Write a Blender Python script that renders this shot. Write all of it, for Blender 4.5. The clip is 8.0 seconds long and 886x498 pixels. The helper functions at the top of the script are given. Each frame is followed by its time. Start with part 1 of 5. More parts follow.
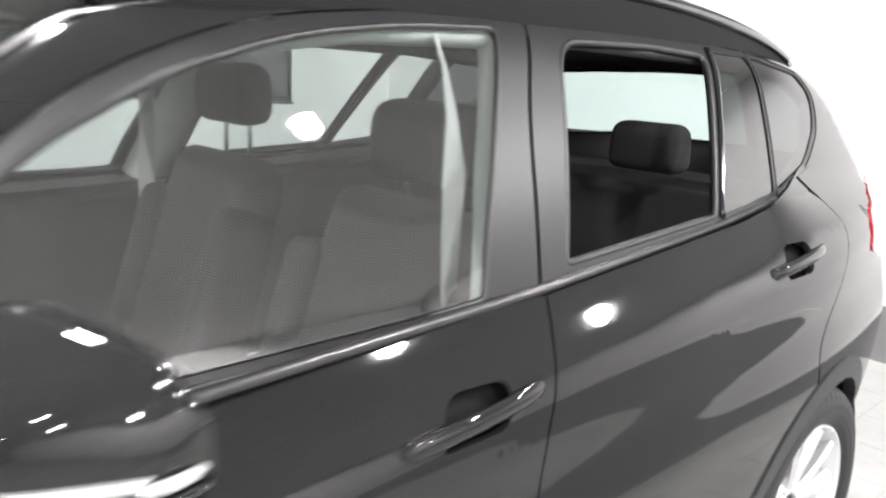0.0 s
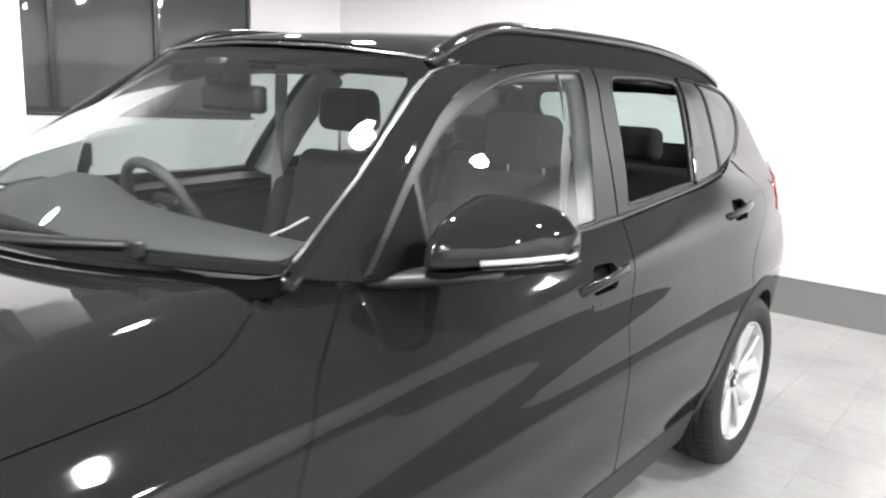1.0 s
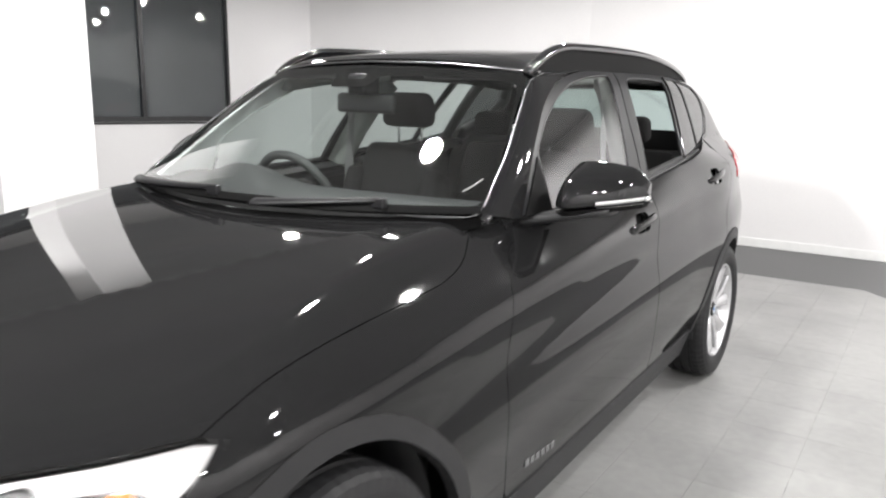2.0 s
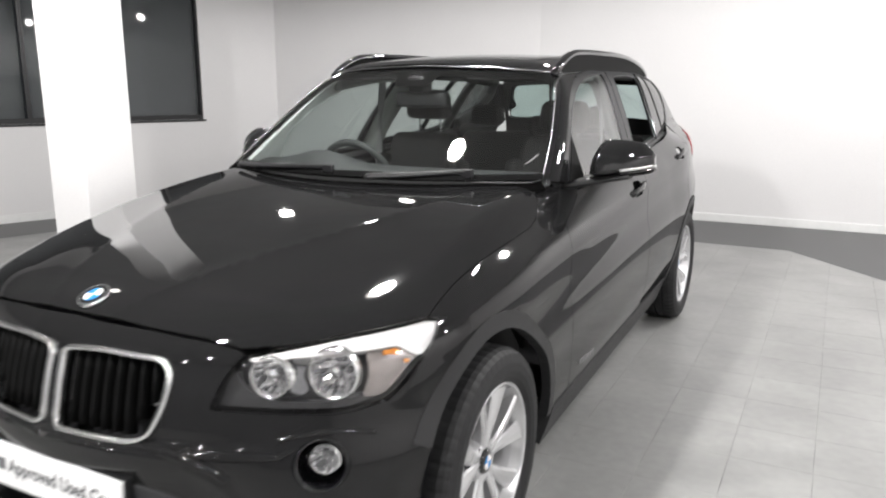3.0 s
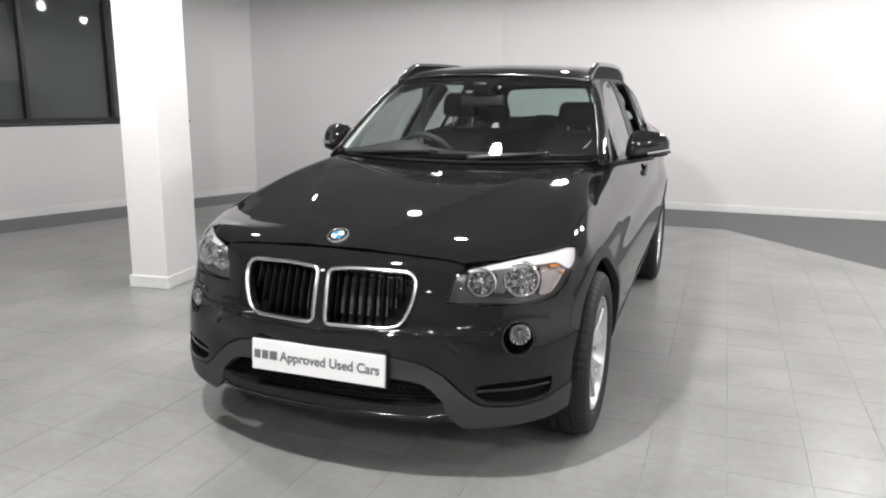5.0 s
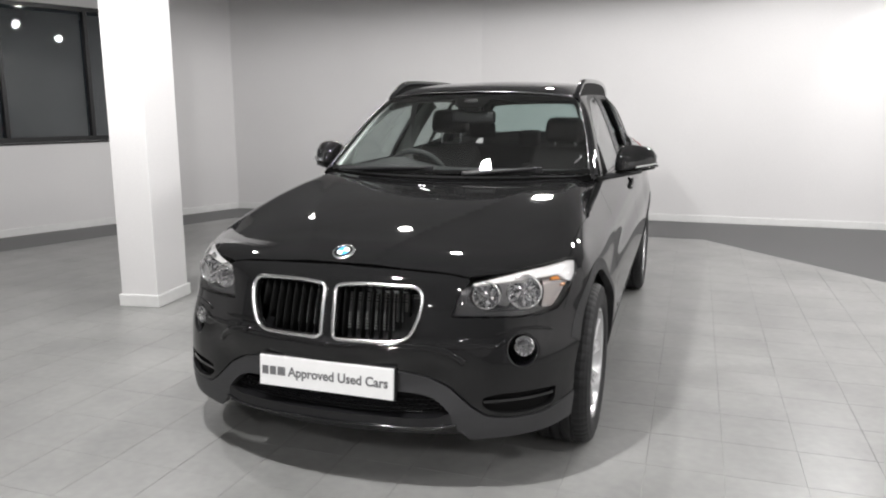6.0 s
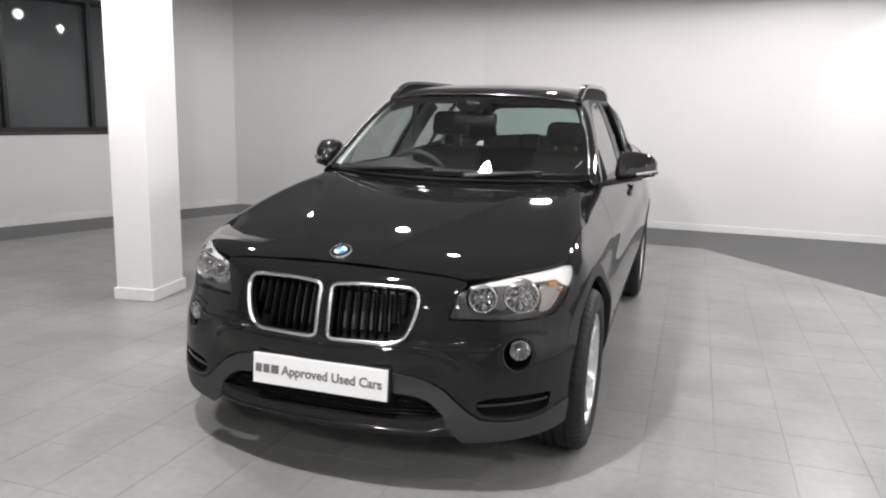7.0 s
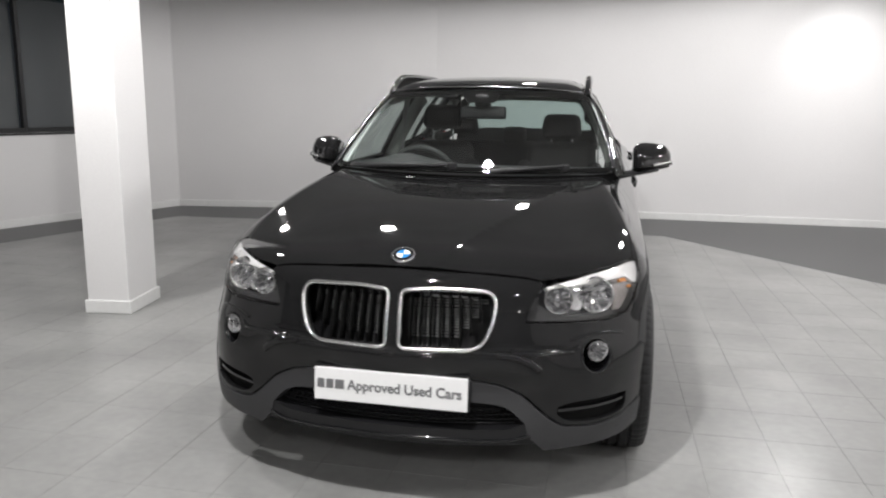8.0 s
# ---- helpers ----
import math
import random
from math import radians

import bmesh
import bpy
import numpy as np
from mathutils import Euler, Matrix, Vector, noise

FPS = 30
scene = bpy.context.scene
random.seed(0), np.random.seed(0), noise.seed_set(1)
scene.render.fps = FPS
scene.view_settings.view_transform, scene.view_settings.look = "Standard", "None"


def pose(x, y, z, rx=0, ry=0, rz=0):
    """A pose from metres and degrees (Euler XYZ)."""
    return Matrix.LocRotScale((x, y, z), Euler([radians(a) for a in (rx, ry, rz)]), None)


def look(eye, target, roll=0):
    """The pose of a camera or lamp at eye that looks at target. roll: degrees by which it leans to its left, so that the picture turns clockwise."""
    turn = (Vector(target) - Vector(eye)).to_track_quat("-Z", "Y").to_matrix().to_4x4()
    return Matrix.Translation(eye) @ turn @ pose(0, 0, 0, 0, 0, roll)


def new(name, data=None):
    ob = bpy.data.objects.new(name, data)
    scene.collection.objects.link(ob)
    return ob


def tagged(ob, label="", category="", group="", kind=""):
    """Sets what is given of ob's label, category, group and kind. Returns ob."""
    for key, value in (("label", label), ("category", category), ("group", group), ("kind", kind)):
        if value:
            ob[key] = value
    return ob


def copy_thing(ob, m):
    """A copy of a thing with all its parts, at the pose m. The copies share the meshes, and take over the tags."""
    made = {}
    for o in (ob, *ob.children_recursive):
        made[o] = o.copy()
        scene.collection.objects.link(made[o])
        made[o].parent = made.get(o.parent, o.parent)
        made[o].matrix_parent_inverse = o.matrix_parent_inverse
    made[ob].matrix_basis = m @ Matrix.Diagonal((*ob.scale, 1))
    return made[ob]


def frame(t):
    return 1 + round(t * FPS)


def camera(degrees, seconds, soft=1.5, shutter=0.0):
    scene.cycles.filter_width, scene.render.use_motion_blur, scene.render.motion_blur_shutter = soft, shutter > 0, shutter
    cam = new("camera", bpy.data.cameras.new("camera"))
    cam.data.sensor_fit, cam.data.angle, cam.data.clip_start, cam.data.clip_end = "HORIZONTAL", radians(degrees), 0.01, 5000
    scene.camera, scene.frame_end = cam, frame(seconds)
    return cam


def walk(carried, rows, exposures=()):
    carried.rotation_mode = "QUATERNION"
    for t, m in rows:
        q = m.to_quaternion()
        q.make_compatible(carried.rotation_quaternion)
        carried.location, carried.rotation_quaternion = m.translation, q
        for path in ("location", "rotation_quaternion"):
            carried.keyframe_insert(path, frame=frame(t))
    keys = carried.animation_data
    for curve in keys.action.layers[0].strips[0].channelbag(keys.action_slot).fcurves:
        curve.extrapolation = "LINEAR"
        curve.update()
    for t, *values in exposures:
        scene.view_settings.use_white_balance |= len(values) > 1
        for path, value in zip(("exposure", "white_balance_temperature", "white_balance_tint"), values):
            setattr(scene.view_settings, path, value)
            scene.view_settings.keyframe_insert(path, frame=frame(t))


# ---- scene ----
cam = camera(61.1, 8.0, soft=2.1, shutter=0.5)
PATH = [
    (0, (1.455, 0.947, 1.344), (0.029, 2.272, 0.885), 3.1),
    (0.5, (1.583, 0.45, 1.357), (0.242, 1.86, 0.896), 3.8),
    (1, (1.656, -0.049, 1.342), (0.421, 1.47, 0.933), 2.7),
    (1.5, (1.66, -0.48, 1.344), (0.534, 1.124, 0.947), 1.7),
    (1.7, (1.675, -0.665, 1.338), (0.575, 0.93, 0.942), 1.5),
    (2.8, (1.632, -1.595, 1.356), (0.702, 0.114, 0.931), 0.0),
    (3, (1.605, -1.767, 1.351), (0.701, -0.034, 0.931), 0.1),
    (3.5, (1.53, -2.115, 1.352), (0.657, -0.367, 0.924), 0.2),
    (4, (1.399, -2.444, 1.329), (0.603, -0.661, 0.896), 0.3),
    (4.5, (1.324, -2.725, 1.335), (0.589, -0.915, 0.906), 0.5),
    (6, (1.188, -2.988, 1.36), (0.565, -1.125, 0.987), -0.1),
    (6.5, (1.187, -2.983, 1.365), (0.561, -1.121, 0.992), -0.2),
    (7, (1.181, -2.975, 1.359), (0.565, -1.109, 0.99), 1.5),
    (7.5, (0.952, -2.994, 1.342), (0.443, -1.095, 0.977), 2.2),
    (8, (0.641, -2.987, 1.351), (0.24, -1.065, 0.969), 0.7),
]
EXPOSURES = [(0.0, 1.3), (1.0, 0.85), (1.5, 0.62), (3.0, 0.07), (4.5, -0.17), (6.0, -0.32), (7.0, -0.33), (8.0, -0.44)]
walk(cam, [(t, look(eye, target, roll)) for t, eye, target, roll in PATH], EXPOSURES)

# ---- world and lamps ----
CEIL = 2.80
world = bpy.data.worlds.new("night")
scene.world = world
world.use_nodes = True
world.node_tree.nodes["Background"].inputs[0].default_value = (0.35, 0.42, 0.55, 1)
world.node_tree.nodes["Background"].inputs[1].default_value = 0.05


LAMPS = [(-0.02, 1.12), (-0.05, -1.75), (0.05, 3.6), (-2.47, 0.35), (-3.0, 3.5), (-1.05, 2.3), (2.6, 4.45), (2.1, 2.75),
         (2.7, 1.2), (2.8, -1.7), (4.9, 2.2), (4.9, -0.5), (4.9, -3.0), (0.0, -4.4), (2.8, -4.4), (-2.6, -4.8),
         (-4.6, -6.3), (-1.3, -6.3), (1.5, -6.3), (4.3, -6.3)]
WATTS = 73.0
SHARE = [1.8, 4.9, 0.9, 2.6, 0.3, 0.5, 1.5, 1.5, 1.4, 1.0, 1.3, 1.3, 1.2, 2.0, 0.8, 0.5, 0.3, 0.3, 0.3, 0.3]


def spot(x, y, watts, size=0.065, cone=179, aim=None, blend=0.13):
    """The lamp of a ceiling downlight, also used for the added wall lamps."""
    d = bpy.data.lights.new("ceiling_spot", "SPOT")
    d.energy, d.shadow_soft_size, d.spot_size, d.spot_blend = watts, size, radians(cone), blend
    d.color = (1.0, 0.985, 0.978)
    ob = new("ceiling_spot", d)
    ob.matrix_world = look((x, y, CEIL - 0.068), aim or (x, y + 0.001, 0))
    return ob


for (x, y), share in zip(LAMPS, SHARE):
    near_pillar = math.hypot(x + 2.43, y - 0.35) < 0.3
    spot(x, y, WATTS * share, cone=108 if near_pillar else 179, blend=0.4 if near_pillar else 0.13)
# unseen lamps added to brighten the end and side walls
for x, y, watts, aim in ((5.2, 5.2, 22, (5.3, 6.4, 1.5)), (5.2, 3.4, 60, (6.4, 3.4, 1.4)), (5.2, 1.2, 75, (6.4, 1.2, 1.4)), (5.2, -1.2, 75, (6.4, -1.2, 1.4))):
    spot(x, y, watts, cone=110, aim=aim, blend=0.15)
# adjustable downlight that makes the bright patch on the end wall
spot(3.1, 5.5, 46, cone=80, aim=(3.25, 6.4, 1.60), blend=1.0)

# ---- materials ----
def material(name, colour, rough=0.5, metal=0.0, grain=0.0, grain_scale=40.0, blotch=0.0, blotch_scale=3.0,
             bump=0.0, bump_scale=120.0, coat=0.0, emit=0.0, rough_var=0.0, per_object=0.0, ior=1.45, place="Object"):
    """A principled surface with fine grain, broad blotches and relief, all in metres."""
    m = bpy.data.materials.new(name)
    m.use_nodes = True
    nt = m.node_tree
    b = nt.nodes["Principled BSDF"]
    b.inputs["Roughness"].default_value = rough
    b.inputs["Metallic"].default_value = metal
    b.inputs["IOR"].default_value = ior
    b.inputs["Coat Weight"].default_value = coat
    b.inputs["Coat Roughness"].default_value = 0.02
    b.inputs["Base Color"].default_value = (*colour, 1)
    if emit:
        b.inputs["Emission Color"].default_value = (*colour, 1)
        b.inputs["Emission Strength"].default_value = emit
    where = nt.nodes.new("ShaderNodeNewGeometry").outputs["Position"] if place == "World" else nt.nodes.new("ShaderNodeTexCoord").outputs["Object"]
    last = None
    def noise_node(scale, detail=4.0):
        n = nt.nodes.new("ShaderNodeTexNoise")
        n.inputs["Scale"].default_value, n.inputs["Detail"].default_value = scale, detail
        nt.links.new(where, n.inputs["Vector"])
        return n.outputs["Fac"]
    def vary(last, fac, amount):
        mr = nt.nodes.new("ShaderNodeMapRange")
        mr.inputs["From Min"].default_value, mr.inputs["From Max"].default_value = 0.25, 0.75
        mr.inputs["To Min"].default_value, mr.inputs["To Max"].default_value = 1 - amount, 1 + amount
        nt.links.new(fac, mr.inputs["Value"])
        mul = nt.nodes.new("ShaderNodeVectorMath")
        mul.operation = "SCALE"
        if last is None:
            mul.inputs[0].default_value = colour
        else:
            nt.links.new(last, mul.inputs[0])
        nt.links.new(mr.outputs[0], mul.inputs["Scale"])
        return mul.outputs[0]
    if grain:
        last = vary(last, noise_node(grain_scale), grain)
    if blotch:
        last = vary(last, noise_node(blotch_scale), blotch)
    if per_object:
        info = nt.nodes.new("ShaderNodeObjectInfo")
        last = vary(last, info.outputs["Random"], per_object)
    if last is not None:
        nt.links.new(last, b.inputs["Base Color"])
    if rough_var:
        mr = nt.nodes.new("ShaderNodeMapRange")
        mr.inputs["From Min"].default_value, mr.inputs["From Max"].default_value = 0.3, 0.7
        mr.inputs["To Min"].default_value, mr.inputs["To Max"].default_value = max(rough - rough_var, 0), rough + rough_var
        nt.links.new(noise_node(blotch_scale * 2.3), mr.inputs["Value"])
        nt.links.new(mr.outputs[0], b.inputs["Roughness"])
    if bump:
        bp = nt.nodes.new("ShaderNodeBump")
        bp.inputs["Strength"].default_value, bp.inputs["Distance"].default_value = 1.0, bump
        nt.links.new(noise_node(bump_scale), bp.inputs["Height"])
        nt.links.new(bp.outputs[0], b.inputs["Normal"])
    return m


def glass_material(name, tint, straight=0.08, rough=0.0):
    """Thin sheet glass: clear with a tint, its gloss rising towards grazing views."""
    m = bpy.data.materials.new(name)
    m.use_nodes = True
    nt = m.node_tree
    nt.nodes.remove(nt.nodes["Principled BSDF"])
    out = nt.nodes["Material Output"]
    clear, gloss = nt.nodes.new("ShaderNodeBsdfTransparent"), nt.nodes.new("ShaderNodeBsdfGlossy")
    clear.inputs[0].default_value = (*tint, 1)
    gloss.inputs["Roughness"].default_value = rough
    edge, power, amount = nt.nodes.new("ShaderNodeLayerWeight"), nt.nodes.new("ShaderNodeMath"), nt.nodes.new("ShaderNodeMath")
    edge.inputs["Blend"].default_value = 0.5
    power.operation, power.inputs[1].default_value = "POWER", 5.0
    amount.operation = "MULTIPLY_ADD"
    amount.inputs[1].default_value, amount.inputs[2].default_value = 1 - straight, straight
    mix = nt.nodes.new("ShaderNodeMixShader")
    nt.links.new(edge.outputs["Facing"], power.inputs[0])
    nt.links.new(power.outputs[0], amount.inputs[0])
    nt.links.new(amount.outputs[0], mix.inputs[0])
    nt.links.new(clear.outputs[0], mix.inputs[1])
    nt.links.new(gloss.outputs[0], mix.inputs[2])
    nt.links.new(mix.outputs[0], out.inputs["Surface"])
    return m


PAINT = material("black_car_paint", (0.011, 0.011, 0.0114), rough=0.035, grain=0.25, grain_scale=900, ior=1.42)
ARCHPLASTIC = material("black_textured_plastic", (0.016, 0.016, 0.017), rough=0.5, grain=0.2, grain_scale=300, bump=0.0004, bump_scale=900)
PLASTIC = material("grey_textured_plastic", (0.034, 0.034, 0.036), rough=0.5, grain=0.2, grain_scale=300, bump=0.0004, bump_scale=900)
BLACK = material("black_matt_plastic", (0.008, 0.008, 0.009), rough=0.45, grain=0.2, grain_scale=200)
GLOSSBLACK = material("black_gloss_trim", (0.006, 0.006, 0.007), rough=0.1, coat=0.6)
RUBBER = material("tyre_rubber", (0.010, 0.010, 0.011), rough=0.6, grain=0.25, grain_scale=60, bump=0.0005, bump_scale=250)
CHROME = material("chrome", (0.72, 0.72, 0.73), rough=0.07, metal=1.0, rough_var=0.03)
ALLOY = material("silver_alloy", (0.62, 0.62, 0.63), rough=0.24, metal=0.6, grain=0.06, grain_scale=300, coat=0.5)
WALL = material("white_painted_plaster", (0.74, 0.73, 0.73), rough=0.75, grain=0.02, grain_scale=90, blotch=0.03, blotch_scale=0.8, bump=0.0006, bump_scale=160)
# for unseen walls; the grey is chosen for what the car reflects
GREYWALL = material("grey_unseen_wall", (0.15, 0.15, 0.155), rough=0.6, grain=0.03, grain_scale=90, blotch=0.08, blotch_scale=0.8, bump=0.0006, bump_scale=160)
SKIRT = material("white_gloss_skirting", (0.78, 0.78, 0.77), rough=0.35, grain=0.03, grain_scale=20, blotch=0.04)
CEILING = material("ceiling_paint", (0.50, 0.50, 0.50), rough=0.85, blotch=0.04, bump=0.0005)
TILE = material("pale_grey_stone_tile", (0.288, 0.288, 0.281), rough=0.33, grain=0.06, grain_scale=24, blotch=0.22, blotch_scale=1.5,
                rough_var=0.045, per_object=0.02, bump=0.0003, bump_scale=60, place="World")
JOINT = material("grey_tile_joint", (0.255, 0.255, 0.249), rough=0.5, grain=0.3, grain_scale=9, blotch=0.42, blotch_scale=1.1, place="World")
DARKFLOOR = material("dark_grey_border_floor", (0.062, 0.062, 0.064), rough=0.36, grain=0.05, grain_scale=60, blotch=0.08, blotch_scale=0.7, place="World")
FRAME = material("black_window_frame", (0.012, 0.012, 0.013), rough=0.35, grain=0.1)
PANE = glass_material("window_glass", (0.85, 0.87, 0.87), 0.015)
SCREEN = glass_material("car_screen_glass", (0.88, 0.94, 0.92), 0.13)
SIDEGLASS = glass_material("car_side_glass", (0.74, 0.80, 0.78), 0.21)
REARGLASS = glass_material("rear_screen_glass", (0.52, 0.63, 0.61), 0.10)
# glass colour darkened to stand in for the dim cabin behind it
DIMGLASS = glass_material("glass_darkened_for_cabin", (0.10, 0.11, 0.11), 0.13)
SATIN = material("satin_black_pillar_trim", (0.010, 0.010, 0.011), rough=0.40, grain=0.15, grain_scale=500, ior=1.40)
DULLCHROME = material("dull_bright_trim", (0.34, 0.34, 0.35), rough=0.22, metal=1.0, rough_var=0.05)
DARKTRIM = material("dark_bright_strip", (0.05, 0.05, 0.052), rough=0.28, metal=0.6)
WHITEPLATE = material("white_plate", (0.80, 0.80, 0.80), rough=0.4, grain=0.02, grain_scale=60)
PLATEINK = material("grey_plate_lettering", (0.14, 0.14, 0.145), rough=0.5)
# the brow's white also holds the ceiling light reflected on it
BROW = material("white_lamp_brow", (0.70, 0.69, 0.69), rough=0.22, coat=0.6, grain=0.03)
STRIP = material("silvery_clear_strip", (0.50, 0.50, 0.50), rough=0.22, metal=0.5, coat=0.6, grain=0.08, grain_scale=90)
LAMPBACK = material("dark_chrome_lamp_housing", (0.13, 0.13, 0.135), rough=0.2, metal=0.6, grain=0.1)
INDICATOR = material("satin_indicator_chamber", (0.26, 0.235, 0.225), rough=0.22, metal=0.8, grain=0.3, grain_scale=80)
REFLECTOR = material("mirrored_reflector", (0.96, 0.96, 0.97), rough=0.05, metal=1.0)
FRAMECHROME = material("bright_grille_chrome", (0.92, 0.92, 0.92), rough=0.20, metal=1.0, rough_var=0.05)
LAMPBEZEL = material("smoky_black_lamp_bezel", (0.030, 0.030, 0.031), rough=0.3, grain=0.1, grain_scale=200)
AMBER = material("amber_indicator", (0.55, 0.20, 0.035), rough=0.15, coat=0.8)
LENS = glass_material("lamp_lens", (0.95, 0.95, 0.95), 0.05)
RED = material("red_lamp_lens", (0.42, 0.012, 0.018), rough=0.12, coat=1.0, grain=0.1, grain_scale=120)
BLUE = material("badge_blue", (0.03, 0.22, 0.55), rough=0.2, coat=0.8)
WHITE = material("badge_white", (0.8, 0.8, 0.8), rough=0.2, coat=0.8)
FABRIC = material("dark_seat_fabric", (0.0085, 0.0080, 0.0080), rough=0.85, grain=0.15, grain_scale=60, bump=0.0002, bump_scale=150)
DASH = material("dark_grey_dashboard", (0.030, 0.032, 0.032), rough=0.55, grain=0.12, grain_scale=300, bump=0.0004, bump_scale=700)
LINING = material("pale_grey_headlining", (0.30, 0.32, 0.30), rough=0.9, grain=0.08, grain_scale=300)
BELT = material("grey_belt_webbing", (0.30, 0.30, 0.30), rough=0.7, grain=0.1, grain_scale=400)
DISC = material("brushed_brake_disc", (0.16, 0.16, 0.165), rough=0.35, metal=1.0, grain=0.1, grain_scale=100)
RADIATOR = material("dull_metal_radiator", (0.27, 0.27, 0.27), rough=0.45, metal=0.7, grain=0.1)
BLIND = material("grey_blind_slats", (0.16, 0.16, 0.165), rough=0.55, grain=0.06, blotch=0.08)
MIRROR = material("mirror_glass", (0.85, 0.86, 0.86), rough=0.0, metal=1.0)
REDCLOTH = material("dark_red_cloth", (0.05, 0.012, 0.012), rough=0.9, grain=0.3, grain_scale=150)
LAMPGLASS = material("lamp_diffuser", (1.0, 0.96, 0.9), rough=0.4, emit=25.0)
FRIT = material("black_glass_border", (0.004, 0.004, 0.004), rough=1.0, ior=1.0)
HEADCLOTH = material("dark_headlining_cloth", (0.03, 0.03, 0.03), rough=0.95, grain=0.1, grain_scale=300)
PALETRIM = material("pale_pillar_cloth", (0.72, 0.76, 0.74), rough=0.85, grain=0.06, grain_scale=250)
# for matt black parts, and for recess sheets with their shade in the colour
DEEP = material("matt_black_and_recess_shade", (0.006, 0.006, 0.006), rough=0.7, ior=1.2)

# ---- helpers for meshes ----
def mesh_of(bm, name, mat, smooth=False):
    me = bpy.data.meshes.new(name)
    bm.normal_update()
    bm.to_mesh(me)
    bm.free()
    for m in (mat if isinstance(mat, (list, tuple)) else [mat]):
        me.materials.append(m)
    if smooth:
        for p in me.polygons:
            p.use_smooth = True
    return me


def part(name, bm, mat, parent=None, label="", smooth=False):
    ob = new(name, mesh_of(bm, name, mat, smooth))
    if parent is not None:
        ob.parent = parent
    if label:
        tagged(ob, label)
    return ob


def box(bm, lo, hi, m=None):
    """An axis-aligned box in bm, turned by m."""
    v = [bm.verts.new((m @ Vector(c)) if m else c) for c in
         [(x, y, z) for x in (lo[0], hi[0]) for y in (lo[1], hi[1]) for z in (lo[2], hi[2])]]
    fs = [bm.faces.new([v[i] for i in f]) for f in
          ((0, 1, 3, 2), (4, 6, 7, 5), (0, 4, 5, 1), (2, 3, 7, 6), (0, 2, 6, 4), (1, 5, 7, 3))]
    return v, fs


def bevelled_box(lo, hi, r=0.005, seg=2, m=None):
    bm = bmesh.new()
    box(bm, lo, hi, m)
    bmesh.ops.recalc_face_normals(bm, faces=bm.faces)
    bmesh.ops.bevel(bm, geom=list(bm.edges), offset=r, segments=seg, affect="EDGES", profile=0.5)
    return bm


def prism(bm, pts, z0, z1):
    """An upright prism on a plan outline."""
    a, b = [bm.verts.new((x, y, z0)) for x, y in pts], [bm.verts.new((x, y, z1)) for x, y in pts]
    bm.faces.new(a[::-1])
    bm.faces.new(b)
    for i in range(len(pts)):
        j = (i + 1) % len(pts)
        bm.faces.new((a[i], a[j], b[j], b[i]))


# ---- the room ----
CORNER_L, CORNER_M, EAST = (-4.68, 5.78), (-1.40, 6.30), (6.4, 6.42)
WEST_END = (-8.32, -4.2)
SOUTH = -7.0


def wall_run(name, a, b, z0, z1, thick=0.2, holes=(), outward=1, mat=None, label="white painted plaster wall"):
    """A wall from a to b in plan, with holes (s0, s1, z0, z1) through it; the seen face is on the line a-b."""
    ax, bx = Vector((*a, 0)), Vector((*b, 0))
    d = (bx - ax).normalized()
    n = Vector((-d.y, d.x, 0)) * outward
    m = Matrix(((d.x, n.x, 0, a[0]), (d.y, n.y, 0, a[1]), (0, 0, 1, 0), (0, 0, 0, 1)))
    length = (bx - ax).length
    bm = bmesh.new()
    xs = sorted({0, length, *[h[0] for h in holes], *[h[1] for h in holes]})
    zs = sorted({z0, z1, *[h[2] for h in holes], *[h[3] for h in holes]})
    for i in range(len(xs) - 1):
        for j in range(len(zs) - 1):
            mid = ((xs[i] + xs[i + 1]) / 2, (zs[j] + zs[j + 1]) / 2)
            if any(h[0] < mid[0] < h[1] and h[2] < mid[1] < h[3] for h in holes):
                continue
            box(bm, (xs[i], 0, zs[j]), (xs[i + 1], thick, zs[j + 1]), m)
    bmesh.ops.remove_doubles(bm, verts=bm.verts, dist=1e-5)
    bmesh.ops.recalc_face_normals(bm, faces=bm.faces)
    ob = tagged(part(name, bm, mat or WALL), label, "wall", kind="structure")
    return ob, m, length


def skirting(name, m, s0, s1, h=0.085, depth=0.016):
    bm = bevelled_box((s0, -depth, 0.002), (s1, -0.001, h), 0.004, 2, m)
    return tagged(part(name, bm, SKIRT), "white painted skirting board along the wall", "skirting", kind="structure")


wl = (Vector((*CORNER_L, 0)) - Vector((*WEST_END, 0))).length
HOLE = (wl - 0.985 - 6 * 0.92, wl - 0.985, 0.985, 2.45)
_, MW, LW = wall_run("wall_west", WEST_END, CORNER_L, 0, CEIL, holes=[HOLE])
_, MM, LM = wall_run("wall_north", CORNER_L, CORNER_M, 0, CEIL)
_, ME, LE = wall_run("wall_north_east", CORNER_M, EAST, 0, CEIL)
wall_run("wall_east", EAST, (EAST[0], SOUTH), 0, CEIL)
# two walls out of view, their grey added to shape the car's reflections
wall_run("wall_south", (EAST[0], SOUTH), (WEST_END[0], SOUTH), 0, CEIL, mat=GREYWALL, label="unseen closing wall, grey to tone the car's reflections")
wall_run("wall_south_west", (WEST_END[0], SOUTH), WEST_END, 0, CEIL, mat=GREYWALL, label="unseen closing wall, grey to tone the car's reflections")
skirting("baseboard_west", MW, 0.2, LW - 0.016)
skirting("baseboard_north", MM, 0.0, LM)
skirting("baseboard_east", ME, 0.0, LE)

